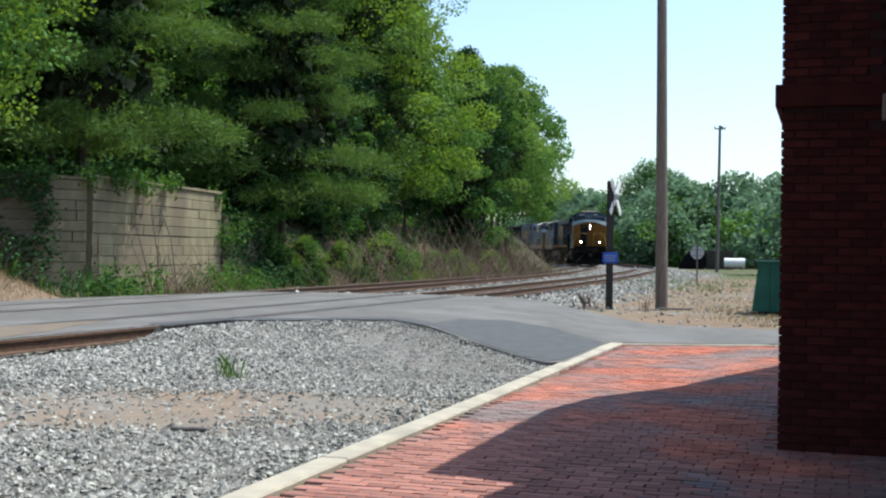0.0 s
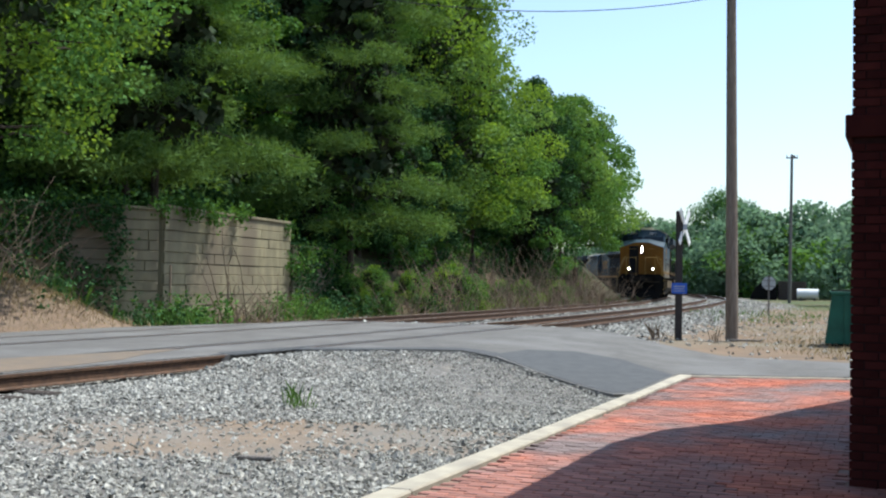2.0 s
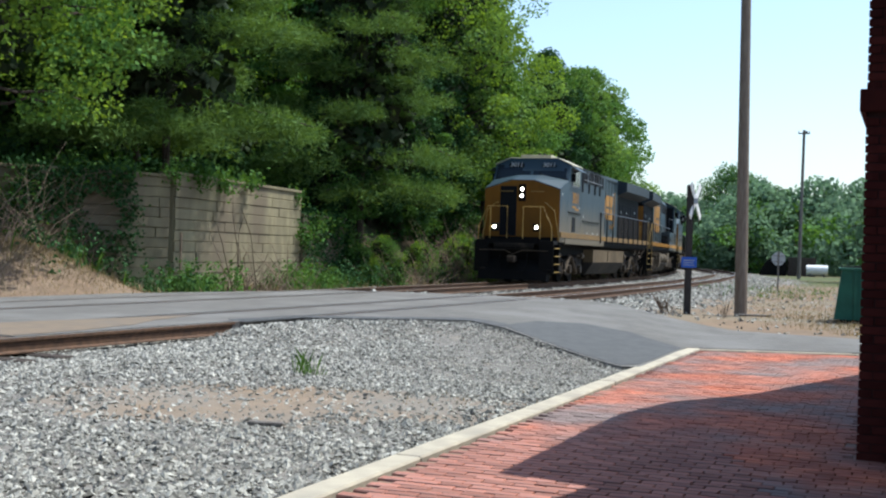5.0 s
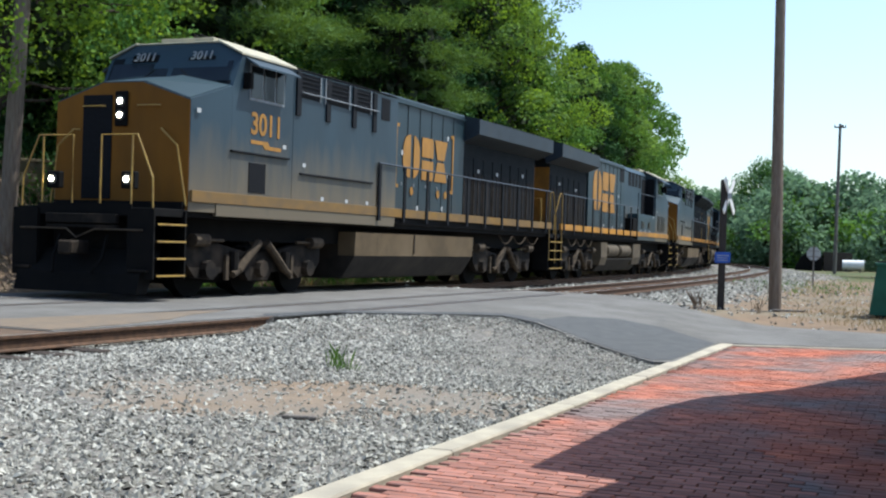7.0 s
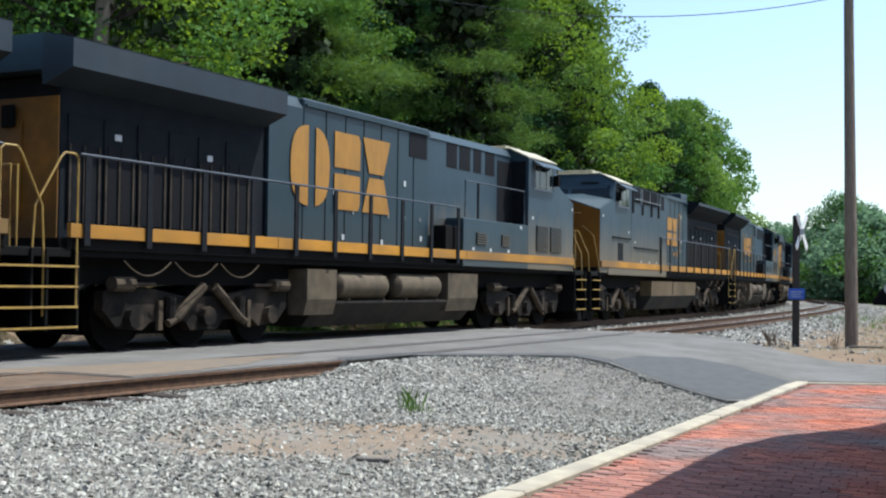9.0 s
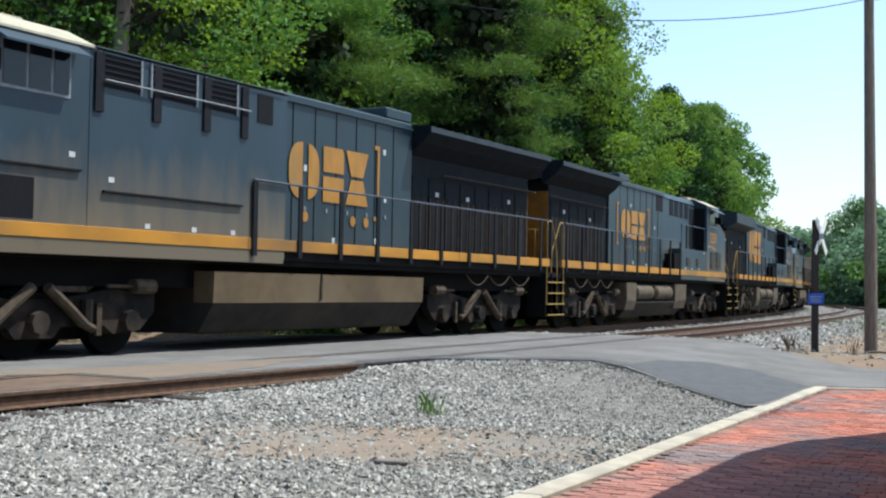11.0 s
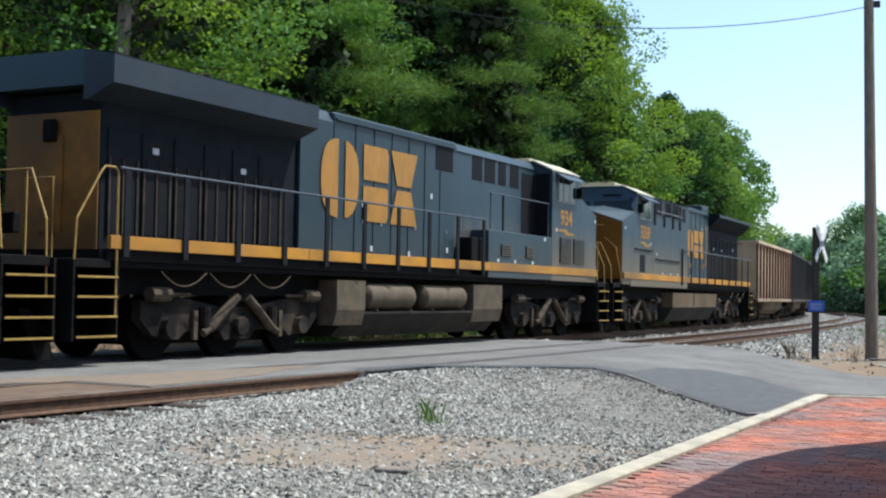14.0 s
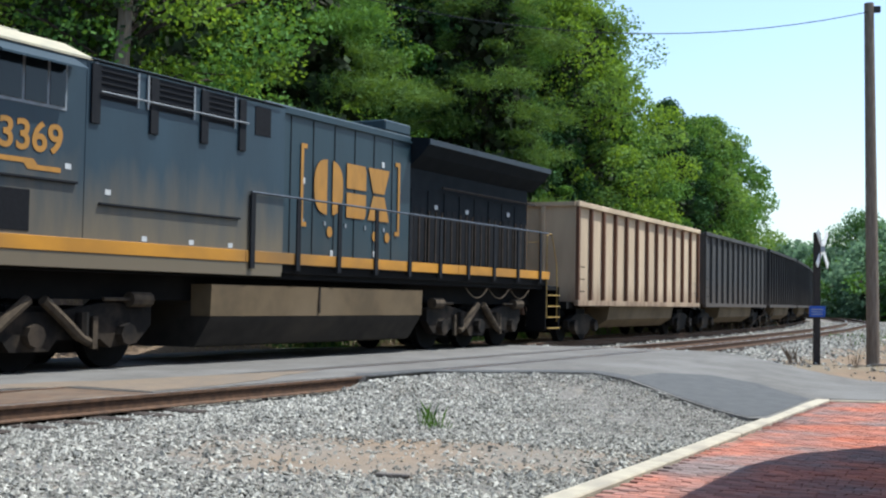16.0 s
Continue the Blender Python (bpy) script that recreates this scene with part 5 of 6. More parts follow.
def pine(name, label, H, R, low, needles, seed):
    """White pine: well-parted whorls of level boughs, each a plume of fine needle sprays, round a heart coloured dark
    for shade.
    """
    rng = np.random.RandomState(seed)
    t = tagged(new(name), label, "tree")
    bm = tubes(([(0, 0, -0.6), (0.05, 0, H * 0.5), (0, 0.05, H)], 0.009 * H), sides=9, taper=0.15)
    chunks, ix = [], []
    z = low
    boughs = []
    while z < H - 0.3:
        q = (z - low) / (H - low)
        n = rng.randint(3, 6)
        for k in range(n):
            L = R * (1 - q) ** 0.7 * rng.uniform(0.45, 1.2) + 0.4
            boughs.append((z + rng.uniform(-0.55, 0.55), 2 * math.pi * (k + rng.uniform(0, 0.8)) / n, L))
        z += rng.uniform(1.0, 1.5)
    total = sum(b[2] ** 1.4 for b in boughs)
    for z, ang, L in boughs:
        tip = np.array([math.cos(ang) * L, math.sin(ang) * L, z - 0.12 * L + 0.1])
        tube(bm, limb_path((0, 0, z), tip, rng, 0.04, 4), 0.045, 4, 0.3)
        n = int(needles * L ** 1.4 / total)
        # side twigs, each ending in a rounded tuft
        k = max(5, int(L * 6))
        tu = rng.uniform(0.22, 1.0, k) ** 0.8
        ts = rng.normal(0, 0.26, k) * L * (1.2 - 0.8 * tu)
        tz = rng.normal(0, 0.13, k) + 0.1 * np.sin(ts * 4 + ang * 3)
        j = rng.randint(0, k, n)
        r = 0.1 + 0.06 * L
        g = rng.normal(0, 1, (n, 3)) * np.array([r, r, r * 0.48])
        u, side = tu[j] * L + g[:, 0], ts[j] + g[:, 1]
        drop = -0.12 * u - 0.2 * np.abs(ts[j]) ** 1.3 + tz[j] + 0.1
        ca, sa = math.cos(ang), math.sin(ang)
        pts = np.stack([ca * u - sa * side, sa * u + ca * side, z + drop + g[:, 2]], 1)
        out = g * np.array([1, 1, 1.4]) / r + np.array([0.8, 0, 0.35])
        way = np.stack([ca * out[:, 0] - sa * out[:, 1], sa * out[:, 0] + ca * out[:, 1], out[:, 2]], 1)
        way /= np.linalg.norm(way, axis=1, keepdims=True) + 1e-9
        chunks.append(leaf_quads(pts, 0.04, rng, 0.1, 5.4, way))
        ix.append(int(rng.rand() < 0.12))
    # added heart of large dark leaves, in place of shade between the boughs
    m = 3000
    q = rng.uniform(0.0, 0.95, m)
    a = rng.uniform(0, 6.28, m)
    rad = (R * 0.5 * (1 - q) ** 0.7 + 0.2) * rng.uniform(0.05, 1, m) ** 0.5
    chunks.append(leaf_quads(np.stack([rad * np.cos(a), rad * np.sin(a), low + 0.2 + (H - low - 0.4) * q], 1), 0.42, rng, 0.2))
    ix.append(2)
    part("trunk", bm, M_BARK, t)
    crown_part("crown", chunks, [M_NEEDLE, M_LEAF, M_INNER_SHADE], t, ix)
    return t


def at_ground(x, y, turn=0.0, scale=1.0, sink=0.1, tall=1.0):
    z = float(full_z(np.array([x]), np.array([y]))[0])
    return pose(x, y, z - sink, 0, 0, turn) @ Matrix.Diagonal((scale, scale, scale * tall, 1))


def by_bearing(deg, dist):
    """Place at a bearing (left of the first view's middle) and a distance from the platform."""
    return -dist * math.sin(radians(deg)), dist * math.cos(radians(deg))


WOODS = "trees on the bank"
oak = broadleaf("broadleaf_tree", "tall leafy green tree on the bank", 15, 4.6, 2.2, 46000, 0.15, [M_LEAF_FINE, M_LEAF_FINE, M_LEAF_LIGHT], 11, clumps=120, core=0.03)
oak.matrix_basis = at_ground(*by_bearing(3.7, 58), 20, 0.97)
maple = broadleaf("broadleaf_tree", "dense leafy tree with fresh green leaves", 12, 3.8, 3.2, 30000, 0.155, [M_LEAF, M_LEAF_FINE, M_LEAF], 12, clumps=90, core=0.05)
maple.matrix_basis = at_ground(*by_bearing(-2.9, 86), 70, 1.1)
ivy = broadleaf("broadleaf_tree", "dark ivy-covered tree on the bank", 13, 2.6, 0.8, 24000, 0.155, [M_LEAF_DARK, M_LEAF_DARK, M_LEAF], 13, clumps=80)
ivy.matrix_basis = at_ground(*by_bearing(-1.0, 70), 0, 0.95)
light = broadleaf("broadleaf_tree", "light green leafy tree leaning over the bank", 11, 3.4, 2.0, 26000, 0.125, [M_LEAF_LIGHT, M_LEAF, M_LEAF_LIGHT], 14, lean=(2.2, -0.4), clumps=90, core=0.06)
light.matrix_basis = at_ground(*by_bearing(26.3, 29.0), 0, 0.97)
pine_a = pine("pine_tree", "dark green white pine above the retaining wall", 17, 3.6, 4.9, 90000, 21)
pine_a.matrix_basis = at_ground(*by_bearing(16.6, 35.0), 0, 1.0)
pine_b = pine("pine_tree", "white pine with feathery level boughs", 18, 4.1, 3.4, 84000, 22)
pine_b.matrix_basis = at_ground(*by_bearing(7.6, 46.8), 40, 1.0)
for ob in (oak, maple, ivy, light, pine_a, pine_b):
    tagged(ob, group=WOODS)
# ivy copies at bearings 4 to 14 put dark leaves where deep shade lies
MORE = ((oak, 21.5, 48, 200, 1.1), (ivy, 11.2, 58, 100, 1.3), (pine_b, 18.3, 44, 10, 1.1), (ivy, 10.2, 60, 80, 1.3), (pine_b, 24.5, 38, 120, 1.0), (oak, 26, 47, 60, 1.1), (ivy, 13.4, 56, 50, 1.25), (ivy, 9.4, 62, 150, 1.2),
        (pine_a, 4.8, 64, 30, 0.95), (ivy, 5.0, 58, 20, 1.0), (oak, 3.6, 70, 170, 0.95), (maple, 1.8, 62, 210, 0.75), (maple, -2.2, 78, 10, 0.93), (maple, -2.8, 104, 160, 0.8),
        (ivy, 22.0, 42, 130, 1.1), (oak, 15.5, 58, 300, 1.1), (maple, 7.5, 66, 300, 1.3), (ivy, 2.6, 74, 44, 1.25), (maple, 28, 34, 44, 1.1), (oak, 30, 44, 14, 1.1),
        (maple, -2.5, 110, 44, 0.9), (maple, -1.0, 110, 104, 0.8), (ivy, 17.0, 47, 77, 1.2), (ivy, 9.0, 46.5, 10, 0.62), (ivy, 7.2, 50, 140, 0.66), (ivy, 5.7, 51.5, 200, 0.7), (ivy, 4.2, 55, 260, 0.7), (oak, 4.5, 90, 10, 1.1), (light, 17.4, 41, 200, 0.9))
for ob, bearing, dist, turn, k in MORE:
    copy_thing(ob, at_ground(*by_bearing(bearing, dist), turn, k))

# far trees and bushes wear the haze-paled leaf colour
far = broadleaf("far_tree", "hazy green tree beyond the tracks", 9.5, 4.6, 0.6, 17000, 0.22, [M_LEAF_HAZE, M_LEAF_HAZE, M_LEAF], 31, clumps=54, core=0.0)
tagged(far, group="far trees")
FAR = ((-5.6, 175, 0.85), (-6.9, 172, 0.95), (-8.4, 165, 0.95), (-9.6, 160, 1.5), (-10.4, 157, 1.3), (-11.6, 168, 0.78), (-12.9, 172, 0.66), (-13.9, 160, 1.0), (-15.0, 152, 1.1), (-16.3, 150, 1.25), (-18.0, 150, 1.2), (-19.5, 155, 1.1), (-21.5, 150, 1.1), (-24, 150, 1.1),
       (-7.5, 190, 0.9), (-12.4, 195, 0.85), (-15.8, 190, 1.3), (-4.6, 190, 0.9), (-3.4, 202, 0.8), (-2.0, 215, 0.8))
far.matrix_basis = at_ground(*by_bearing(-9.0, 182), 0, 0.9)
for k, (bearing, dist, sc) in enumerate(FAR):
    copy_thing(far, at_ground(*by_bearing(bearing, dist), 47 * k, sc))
bush = broadleaf("bush", "rounded green bush with fresh leaves", 3.2, 2.2, 0.1, 6500, 0.14, [M_LEAF, M_LEAF_LIGHT, M_LEAF], 41, clumps=30)
tagged(bush, category="bush", group="bushes")
bush.matrix_basis = at_ground(*by_bearing(2.9, 50), 0, 0.6)
BUSHES = ((-9.9, 143, 1.4), (-10.8, 148, 1.7), (-13.6, 150, 1.8), (-5.0, 180, 1.6), (-17.6, 96, 1.4), (-5.8, 183, 1.7), (-15.6, 140, 1.7), (-6.7, 178, 1.7), (-7.6, 172, 1.6), (-11.6, 150, 1.6),
          (8.7, 43.5, 0.36), (6.9, 43.5, 0.42), (6.0, 45, 0.5), (2.2, 51.5, 0.75), (0.4, 58, 0.7), (4.0, 48, 0.45), (5.6, 54, 0.9), (6.5, 47.5, 0.6), (4.8, 49.5, 0.6), (3.2, 52, 0.7), (1.2, 55, 0.6), (-0.6, 60, 0.7), (7.6, 46.5, 0.5), (-2.2, 66, 0.7), (-3.2, 76, 0.7), (-1.8, 70, 0.7), (1.4, 53, 0.5))
far_bush = broadleaf("bush", "hazy green bush beyond the verge", 3.4, 2.4, 0.1, 6000, 0.17, [M_LEAF_HAZE, M_LEAF_HAZE, M_LEAF], 42, clumps=30, core=0.0)
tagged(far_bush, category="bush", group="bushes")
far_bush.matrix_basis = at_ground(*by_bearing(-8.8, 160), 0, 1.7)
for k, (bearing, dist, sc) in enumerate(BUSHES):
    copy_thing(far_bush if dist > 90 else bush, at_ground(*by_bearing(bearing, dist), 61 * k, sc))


def undergrowth(name, label, s0, s1, d0, d1, n, tall, size, mats, seed):
    """Low leafy cover on the bank: uneven mounds of leaves with bare spots between."""
    rng = np.random.RandomState(seed)
    chunks, ix = [], []
    for _ in range(n):
        x, y, _h = on_track(rng.uniform(s0, s1), -rng.uniform(d0, d1))
        z = float(full_z(np.array([x]), np.array([y]))[0])
        r = rng.uniform(0.35, 0.9)
        m = int(170 * r)
        g = rng.normal(0, 0.5, (m, 3)) * np.array([r, r, tall * rng.uniform(0.5, 1.1)])
        g[:, 2] = np.abs(g[:, 2])
        chunks.append(leaf_quads(np.array([float(x), float(y), z]) + g, size, rng, 0.4))
        ix.append(rng.randint(len(mats)))
    ob = crown_part(name, chunks, mats, None, ix)
    return tagged(ob, label, "undergrowth", kind="stuff")


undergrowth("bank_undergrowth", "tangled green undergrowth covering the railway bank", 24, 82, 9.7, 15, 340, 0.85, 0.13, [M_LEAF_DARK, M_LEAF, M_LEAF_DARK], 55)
# added filler that blocks the sky; its dark colours stand for wood shade
undergrowth("wood_thicket", "thicket behind the bank, coloured dark for the wood shade", 8, 100, 15, 24, 620, 2.6, 0.3, [M_LEAF_DARK, M_LEAF_DARK, M_INNER_SHADE], 57)
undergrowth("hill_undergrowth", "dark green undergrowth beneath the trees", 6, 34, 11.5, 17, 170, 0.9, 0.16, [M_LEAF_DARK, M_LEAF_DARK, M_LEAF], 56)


def brush(name, label, spots, n, length, mat, seed, upright=0.5, thick=0.012):
    """Tangles of bare twigs."""
    rng = np.random.RandomState(seed)
    bm = bmesh.new()
    for x, y, r in spots:
        for _ in range(n):
            px, py = x + rng.normal(0, r), y + rng.normal(0, r)
            z = float(full_z(np.array([px]), np.array([py]))[0])
            L = length * rng.uniform(0.4, 1.2)
            a = rng.uniform(0, 6.28)
            e = np.array([math.cos(a) * L * (1 - upright), math.sin(a) * L * (1 - upright), L * upright * rng.uniform(0.4, 1.4)])
            tube(bm, limb_path((px, py, z - 0.05), np.array([px, py, z]) + e, rng, 0.12, 4), thick, 3, 0.4)
    return tagged(part(name, bm, mat), label, "brush", kind="stuff")


brush("dry_brush", "bare dry brown brush on the bank", [by_bearing(b, q) + (r,) for b, q, r in ((24.4, 27.4, 0.7), (-0.5, 58, 1.3), (-1.5, 62, 1.5), (-2.8, 68, 1.5), (0.8, 53, 1.0), (-3.6, 76, 1.5), (11.5, 33.5, 0.5), (5.2, 43, 0.6))], 60, 2.0, M_TWIG, 51)
brush("dry_thicket", "tangle of bare grey-brown branches over the bank", [by_bearing(b, q) + (r,) for b, q, r in ((23.2, 28.5, 0.8), (24.6, 28, 0.9), (22.2, 29.5, 0.6))], 22, 3.6, M_TWIG, 53, 0.5, 0.011)
brush("slope_brush", "dense brown brush on the cutting slope", [by_bearing(b, q) + (r,) for b, q, r in ((0.2, 54, 1.0), (-0.8, 57, 1.2), (-1.8, 61, 1.3), (-2.8, 66, 1.4), (1.4, 51, 0.9), (-3.5, 72, 1.2), (3.2, 47.5, 0.7), (-1.2, 63, 1.5), (-2.2, 70, 1.6), (-3.2, 75, 1.4))], 120, 3.3, M_TWIG, 54, 0.62, 0.011)
brush("dead_sapling", "pale dead sapling before the retaining wall", [by_bearing(12.9, 33) + (0.25,)], 16, 2.6, M_TWIG, 52, 0.75, 0.02)


def grass(name, label, spots, n, h, mat, seed, broad=0.03):
    """Blades of grass in tufts."""
    rng = np.random.RandomState(seed)
    P = np.concatenate([np.stack([x + rng.normal(0, r, n), y + rng.normal(0, r, n)], 1) for x, y, r in spots])
    z = full_z(P[:, 0], P[:, 1])
    m = len(P)
    a = rng.uniform(0, 6.28, m)
    hh = h * rng.uniform(0.4, 1.2, m)
    base = np.stack([P[:, 0], P[:, 1], z - 0.02], 1)
    w = np.stack([np.cos(a), np.sin(a), 0 * a], 1) * broad
    bend = np.stack([np.cos(a + 1.3), np.sin(a + 1.3), 0 * a], 1) * (hh * rng.uniform(0.1, 0.6, m))[:, None]
    up = np.stack([0 * a, 0 * a, hh], 1)
    v = np.stack([base - w, base + w, base + up * 0.6 + bend * 0.4 + w * 0.7, base + up + bend], 1).reshape(-1, 3)
    ob = raw_mesh(name, v, np.arange(4 * m).reshape(m, 4), [mat])
    return tagged(ob, label, "grass", kind="stuff")


def weeds(name, label, spots, n, h, size, mats, seed):
    """Leafy weeds: stems with small leaves all the way up."""
    rng = np.random.RandomState(seed)
    chunks, ix = [], []
    for x, y, r in spots:
        px, py = x + rng.normal(0, r, n), y + rng.normal(0, r, n)
        z = full_z(px, py)
        m = 26
        t = rng.uniform(0.1, 1, (n, m))
        tall = h * rng.uniform(0.35, 1.2, (n, 1))
        spread_out = rng.normal(0, 0.1, (n, m, 2)) + rng.normal(0, 0.12, (n, 1, 2)) * t[..., None]
        P = np.stack([px[:, None] + spread_out[..., 0], py[:, None] + spread_out[..., 1], z[:, None] + t * tall], -1).reshape(-1, 3)
        chunks.append(leaf_quads(P, size, rng, 0.3, 1.5))
        ix.append(rng.randint(len(mats)))
    return tagged(crown_part(name, chunks, mats, None, ix), label, "weeds", kind="stuff")


weeds("leafy_weeds", "dark leafy weeds before the retaining wall", [by_bearing(b, q) + (r,) for b, q, r in ((16.4, 30.6, 0.45), (15.6, 31.2, 0.5), (14.8, 31.6, 0.45), (13.9, 32.4, 0.3), (11.0, 35.8, 0.35), (10.2, 37, 0.5), (9.4, 38.2, 0.5), (8.4, 39.5, 0.4), (7.4, 41, 0.5), (6.2, 43, 0.5), (20.6, 28.2, 0.5), (3.8, 47, 0.5))], 18, 0.8, 0.075, [M_GRASS, M_LEAF, M_LEAF_DARK], 60)
grass("green_weeds", "tall green weeds at the foot of the retaining wall", [by_bearing(b, q) + (r,) for b, q, r in ((15.5, 31, 0.45), (14.6, 31.5, 0.35), (16.2, 30.5, 0.4), (10.8, 36, 0.4), (9.9, 37.5, 0.45), (9.0, 38.5, 0.45), (20.5, 28.3, 0.4), (-3.0, 66, 1.0), (-4.6, 78, 1.2))], 60, 0.55, M_GRASS, 61, 0.012)
grass("bank_straw", "dead brown grass along the foot of the bank", [tuple(float(v) for v in on_track(q, -7.9 - 0.5 * (k % 3))[:2]) + (0.9,) for k, q in enumerate(range(8, 80, 2))], 150, 0.26, M_STRAW, 68, 0.012)
grass("verge_grass", "dry yellow grass on the verge beyond the road", [(x, y, r) for x, y, r in ((7.5, 25.8, 0.5), (9.0, 26.2, 0.6), (10.5, 26.3, 0.6), (7.4, 28.5, 0.9), (8.6, 30, 0.8), (7.6, 32, 0.9), (8.6, 34.5, 1.2), (10.5, 36, 1.4), (9, 40, 1.5), (11, 46, 2), (13, 54, 2.2), (9.5, 52, 2), (15, 62, 2.5), (12, 70, 3), (20, 75, 4), (17, 88, 4), (26, 92, 4))], 420, 0.13, M_STRAW, 62, 0.008)
grass("verge_weeds", "green weeds on the verge beyond the road", [(x, y, r) for x, y, r in ((10.5, 50, 1.6), (12.5, 57, 1.6), (14, 63, 2), (10, 58, 1.5), (18, 70, 3), (22, 85, 4))], 170, 0.2, M_GRASS, 63, 0.018)
grass("gravel_weed", "small green weed growing in the gravel", [(-2.36, 13.75, 0.08)], 48, 0.28, M_GRASS, 64, 0.005)
grass("dry_stalks", "brown dry stalks beside the crossing sign", [(3.9, 31.3, 0.14), (3.7, 31.5, 0.12), (5.2, 31.6, 0.1)], 14, 0.5, M_TWIG, 65, 0.006)
grass("gravel_straw", "tufts of dry straw in the gravel", [(-1.0, 12.2, 0.5), (-2.0, 12.0, 0.5), (-0.2, 12.4, 0.35), (-3.0, 10.9, 0.4)], 60, 0.05, M_STRAW, 66, 0.008)
grass("needle_litter_blades", "dead brown needles over the heap", [(-11.6, 26.0, 1.3), (-10.6, 26.2, 1.0), (-12.6, 25.6, 1.0)], 6000, 0.11, M_STRAW, 67, 0.008)


# ---- retaining wall ----
def retaining_wall():
    w = tagged(new("retaining_wall"), "weathered concrete block retaining wall, stained and half overgrown", "wall")
    rng = random.Random(71)
    runs = (((-9.25, 32.1), (-7.55, 41.3), 0.05, 3.28), ((-13.2, 28.6), (-9.35, 31.95), 0.25, 3.2), ((-7.5, 41.5), (-6.6, 45.6), 0.1, 2.5))
    for (xa, ya), (xb, yb), z0, z1 in runs:
        L = math.hypot(xb - xa, yb - ya)
        ang = math.degrees(math.atan2(yb - ya, xb - xa))
        rows = 11
        h = (z1 - z0) / rows
        core = part("core", boxes((0, L, 0.06, 0.5, -0.3, z1 - z0 - 0.02)), M_CONCRETE, w)
        core.matrix_basis = pose(xa, ya, z0, 0, 0, ang)
        for j in range(rows):
            x = -rng.uniform(0, 2.0)
            while x < L - 0.05:
                a, b = max(x, 0), min(x + rng.choice((2.4, 3.0, 3.6)), L)
                if b - a > 0.1:
                    ob = part("block", boxes((a + 0.008, b - 0.008, -0.02 + rng.uniform(-0.015, 0.02), 0.055, j * h + 0.008, (j + 1) * h - 0.006), bevel=0.012), M_CONCRETE, w)
                    ob.matrix_basis = pose(xa, ya, z0, 0, 0, ang)
                x = b if b < L else L
        cap = part("capping", boxes((-0.05, L, -0.06, 0.5, z1 - z0, z1 - z0 + 0.09), bevel=0.015), M_CONCRETE, w)
        cap.matrix_basis = pose(xa, ya, z0, 0, 0, ang)
    return w


retaining_wall()


def wall_vine():
    """Creeper and overhanging growth along the wall's top and corner."""
    rng = np.random.RandomState(72)
    pts = []
    for x, y, z, r, n in ((-9.3, 31.9, 3.3, 0.35, 200), (-8.9, 33.3, 3.35, 0.45, 450), (-8.6, 34.8, 3.2, 0.4, 350), (-10.3, 31.0, 3.3, 0.5, 260), (-11.4, 30.1, 3.2, 0.5, 300), (-12.5, 29.2, 2.6, 0.7, 500), (-7.7, 40.9, 3.1, 0.35, 250), (-7.45, 41.3, 1.9, 0.5, 500), (-7.3, 42.4, 2.3, 0.5, 500), (-6.9, 44.2, 2.3, 0.6, 600), (-6.6, 45.6, 1.6, 0.6, 700), (-12.6, 29.0, 1.5, 0.6, 400), (-8.2, 36.6, 3.4, 0.35, 250)):
        g = rng.normal(0, 1, (n, 3)) * np.array([r, r, r * 0.8]) * 0.55
        pts.append(np.array([x, y, z]) + g)
    v, f = leaf_quads(np.concatenate(pts), 0.1, rng, 0.3)
    # dark leaves added over the left run to stand for tree shade
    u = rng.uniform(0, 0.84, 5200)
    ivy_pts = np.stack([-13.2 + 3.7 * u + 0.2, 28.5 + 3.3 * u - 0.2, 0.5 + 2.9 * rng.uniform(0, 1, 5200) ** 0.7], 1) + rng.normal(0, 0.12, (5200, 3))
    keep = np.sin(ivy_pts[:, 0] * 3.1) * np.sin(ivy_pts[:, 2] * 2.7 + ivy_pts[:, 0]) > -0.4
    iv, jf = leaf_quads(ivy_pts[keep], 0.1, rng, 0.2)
    # more dark leaves on the low run, again in place of shade
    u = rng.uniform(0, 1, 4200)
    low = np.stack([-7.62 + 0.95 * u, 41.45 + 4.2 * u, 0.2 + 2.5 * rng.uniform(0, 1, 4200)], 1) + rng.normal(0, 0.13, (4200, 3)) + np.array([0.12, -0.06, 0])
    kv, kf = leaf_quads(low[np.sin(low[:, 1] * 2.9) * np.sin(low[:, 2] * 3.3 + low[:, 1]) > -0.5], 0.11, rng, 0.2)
    tagged(raw_mesh("wall_ivy", np.concatenate([iv, kv]), np.concatenate([jf, kf + len(iv)]), [M_LEAF_DARK]), "dark ivy added in place of shade on the wall", "creeper", kind="stuff")
    tagged(raw_mesh("wall_vine", v, f, [M_LEAF]), "green creeper hanging over the retaining wall", "creeper", kind="stuff")


wall_vine()


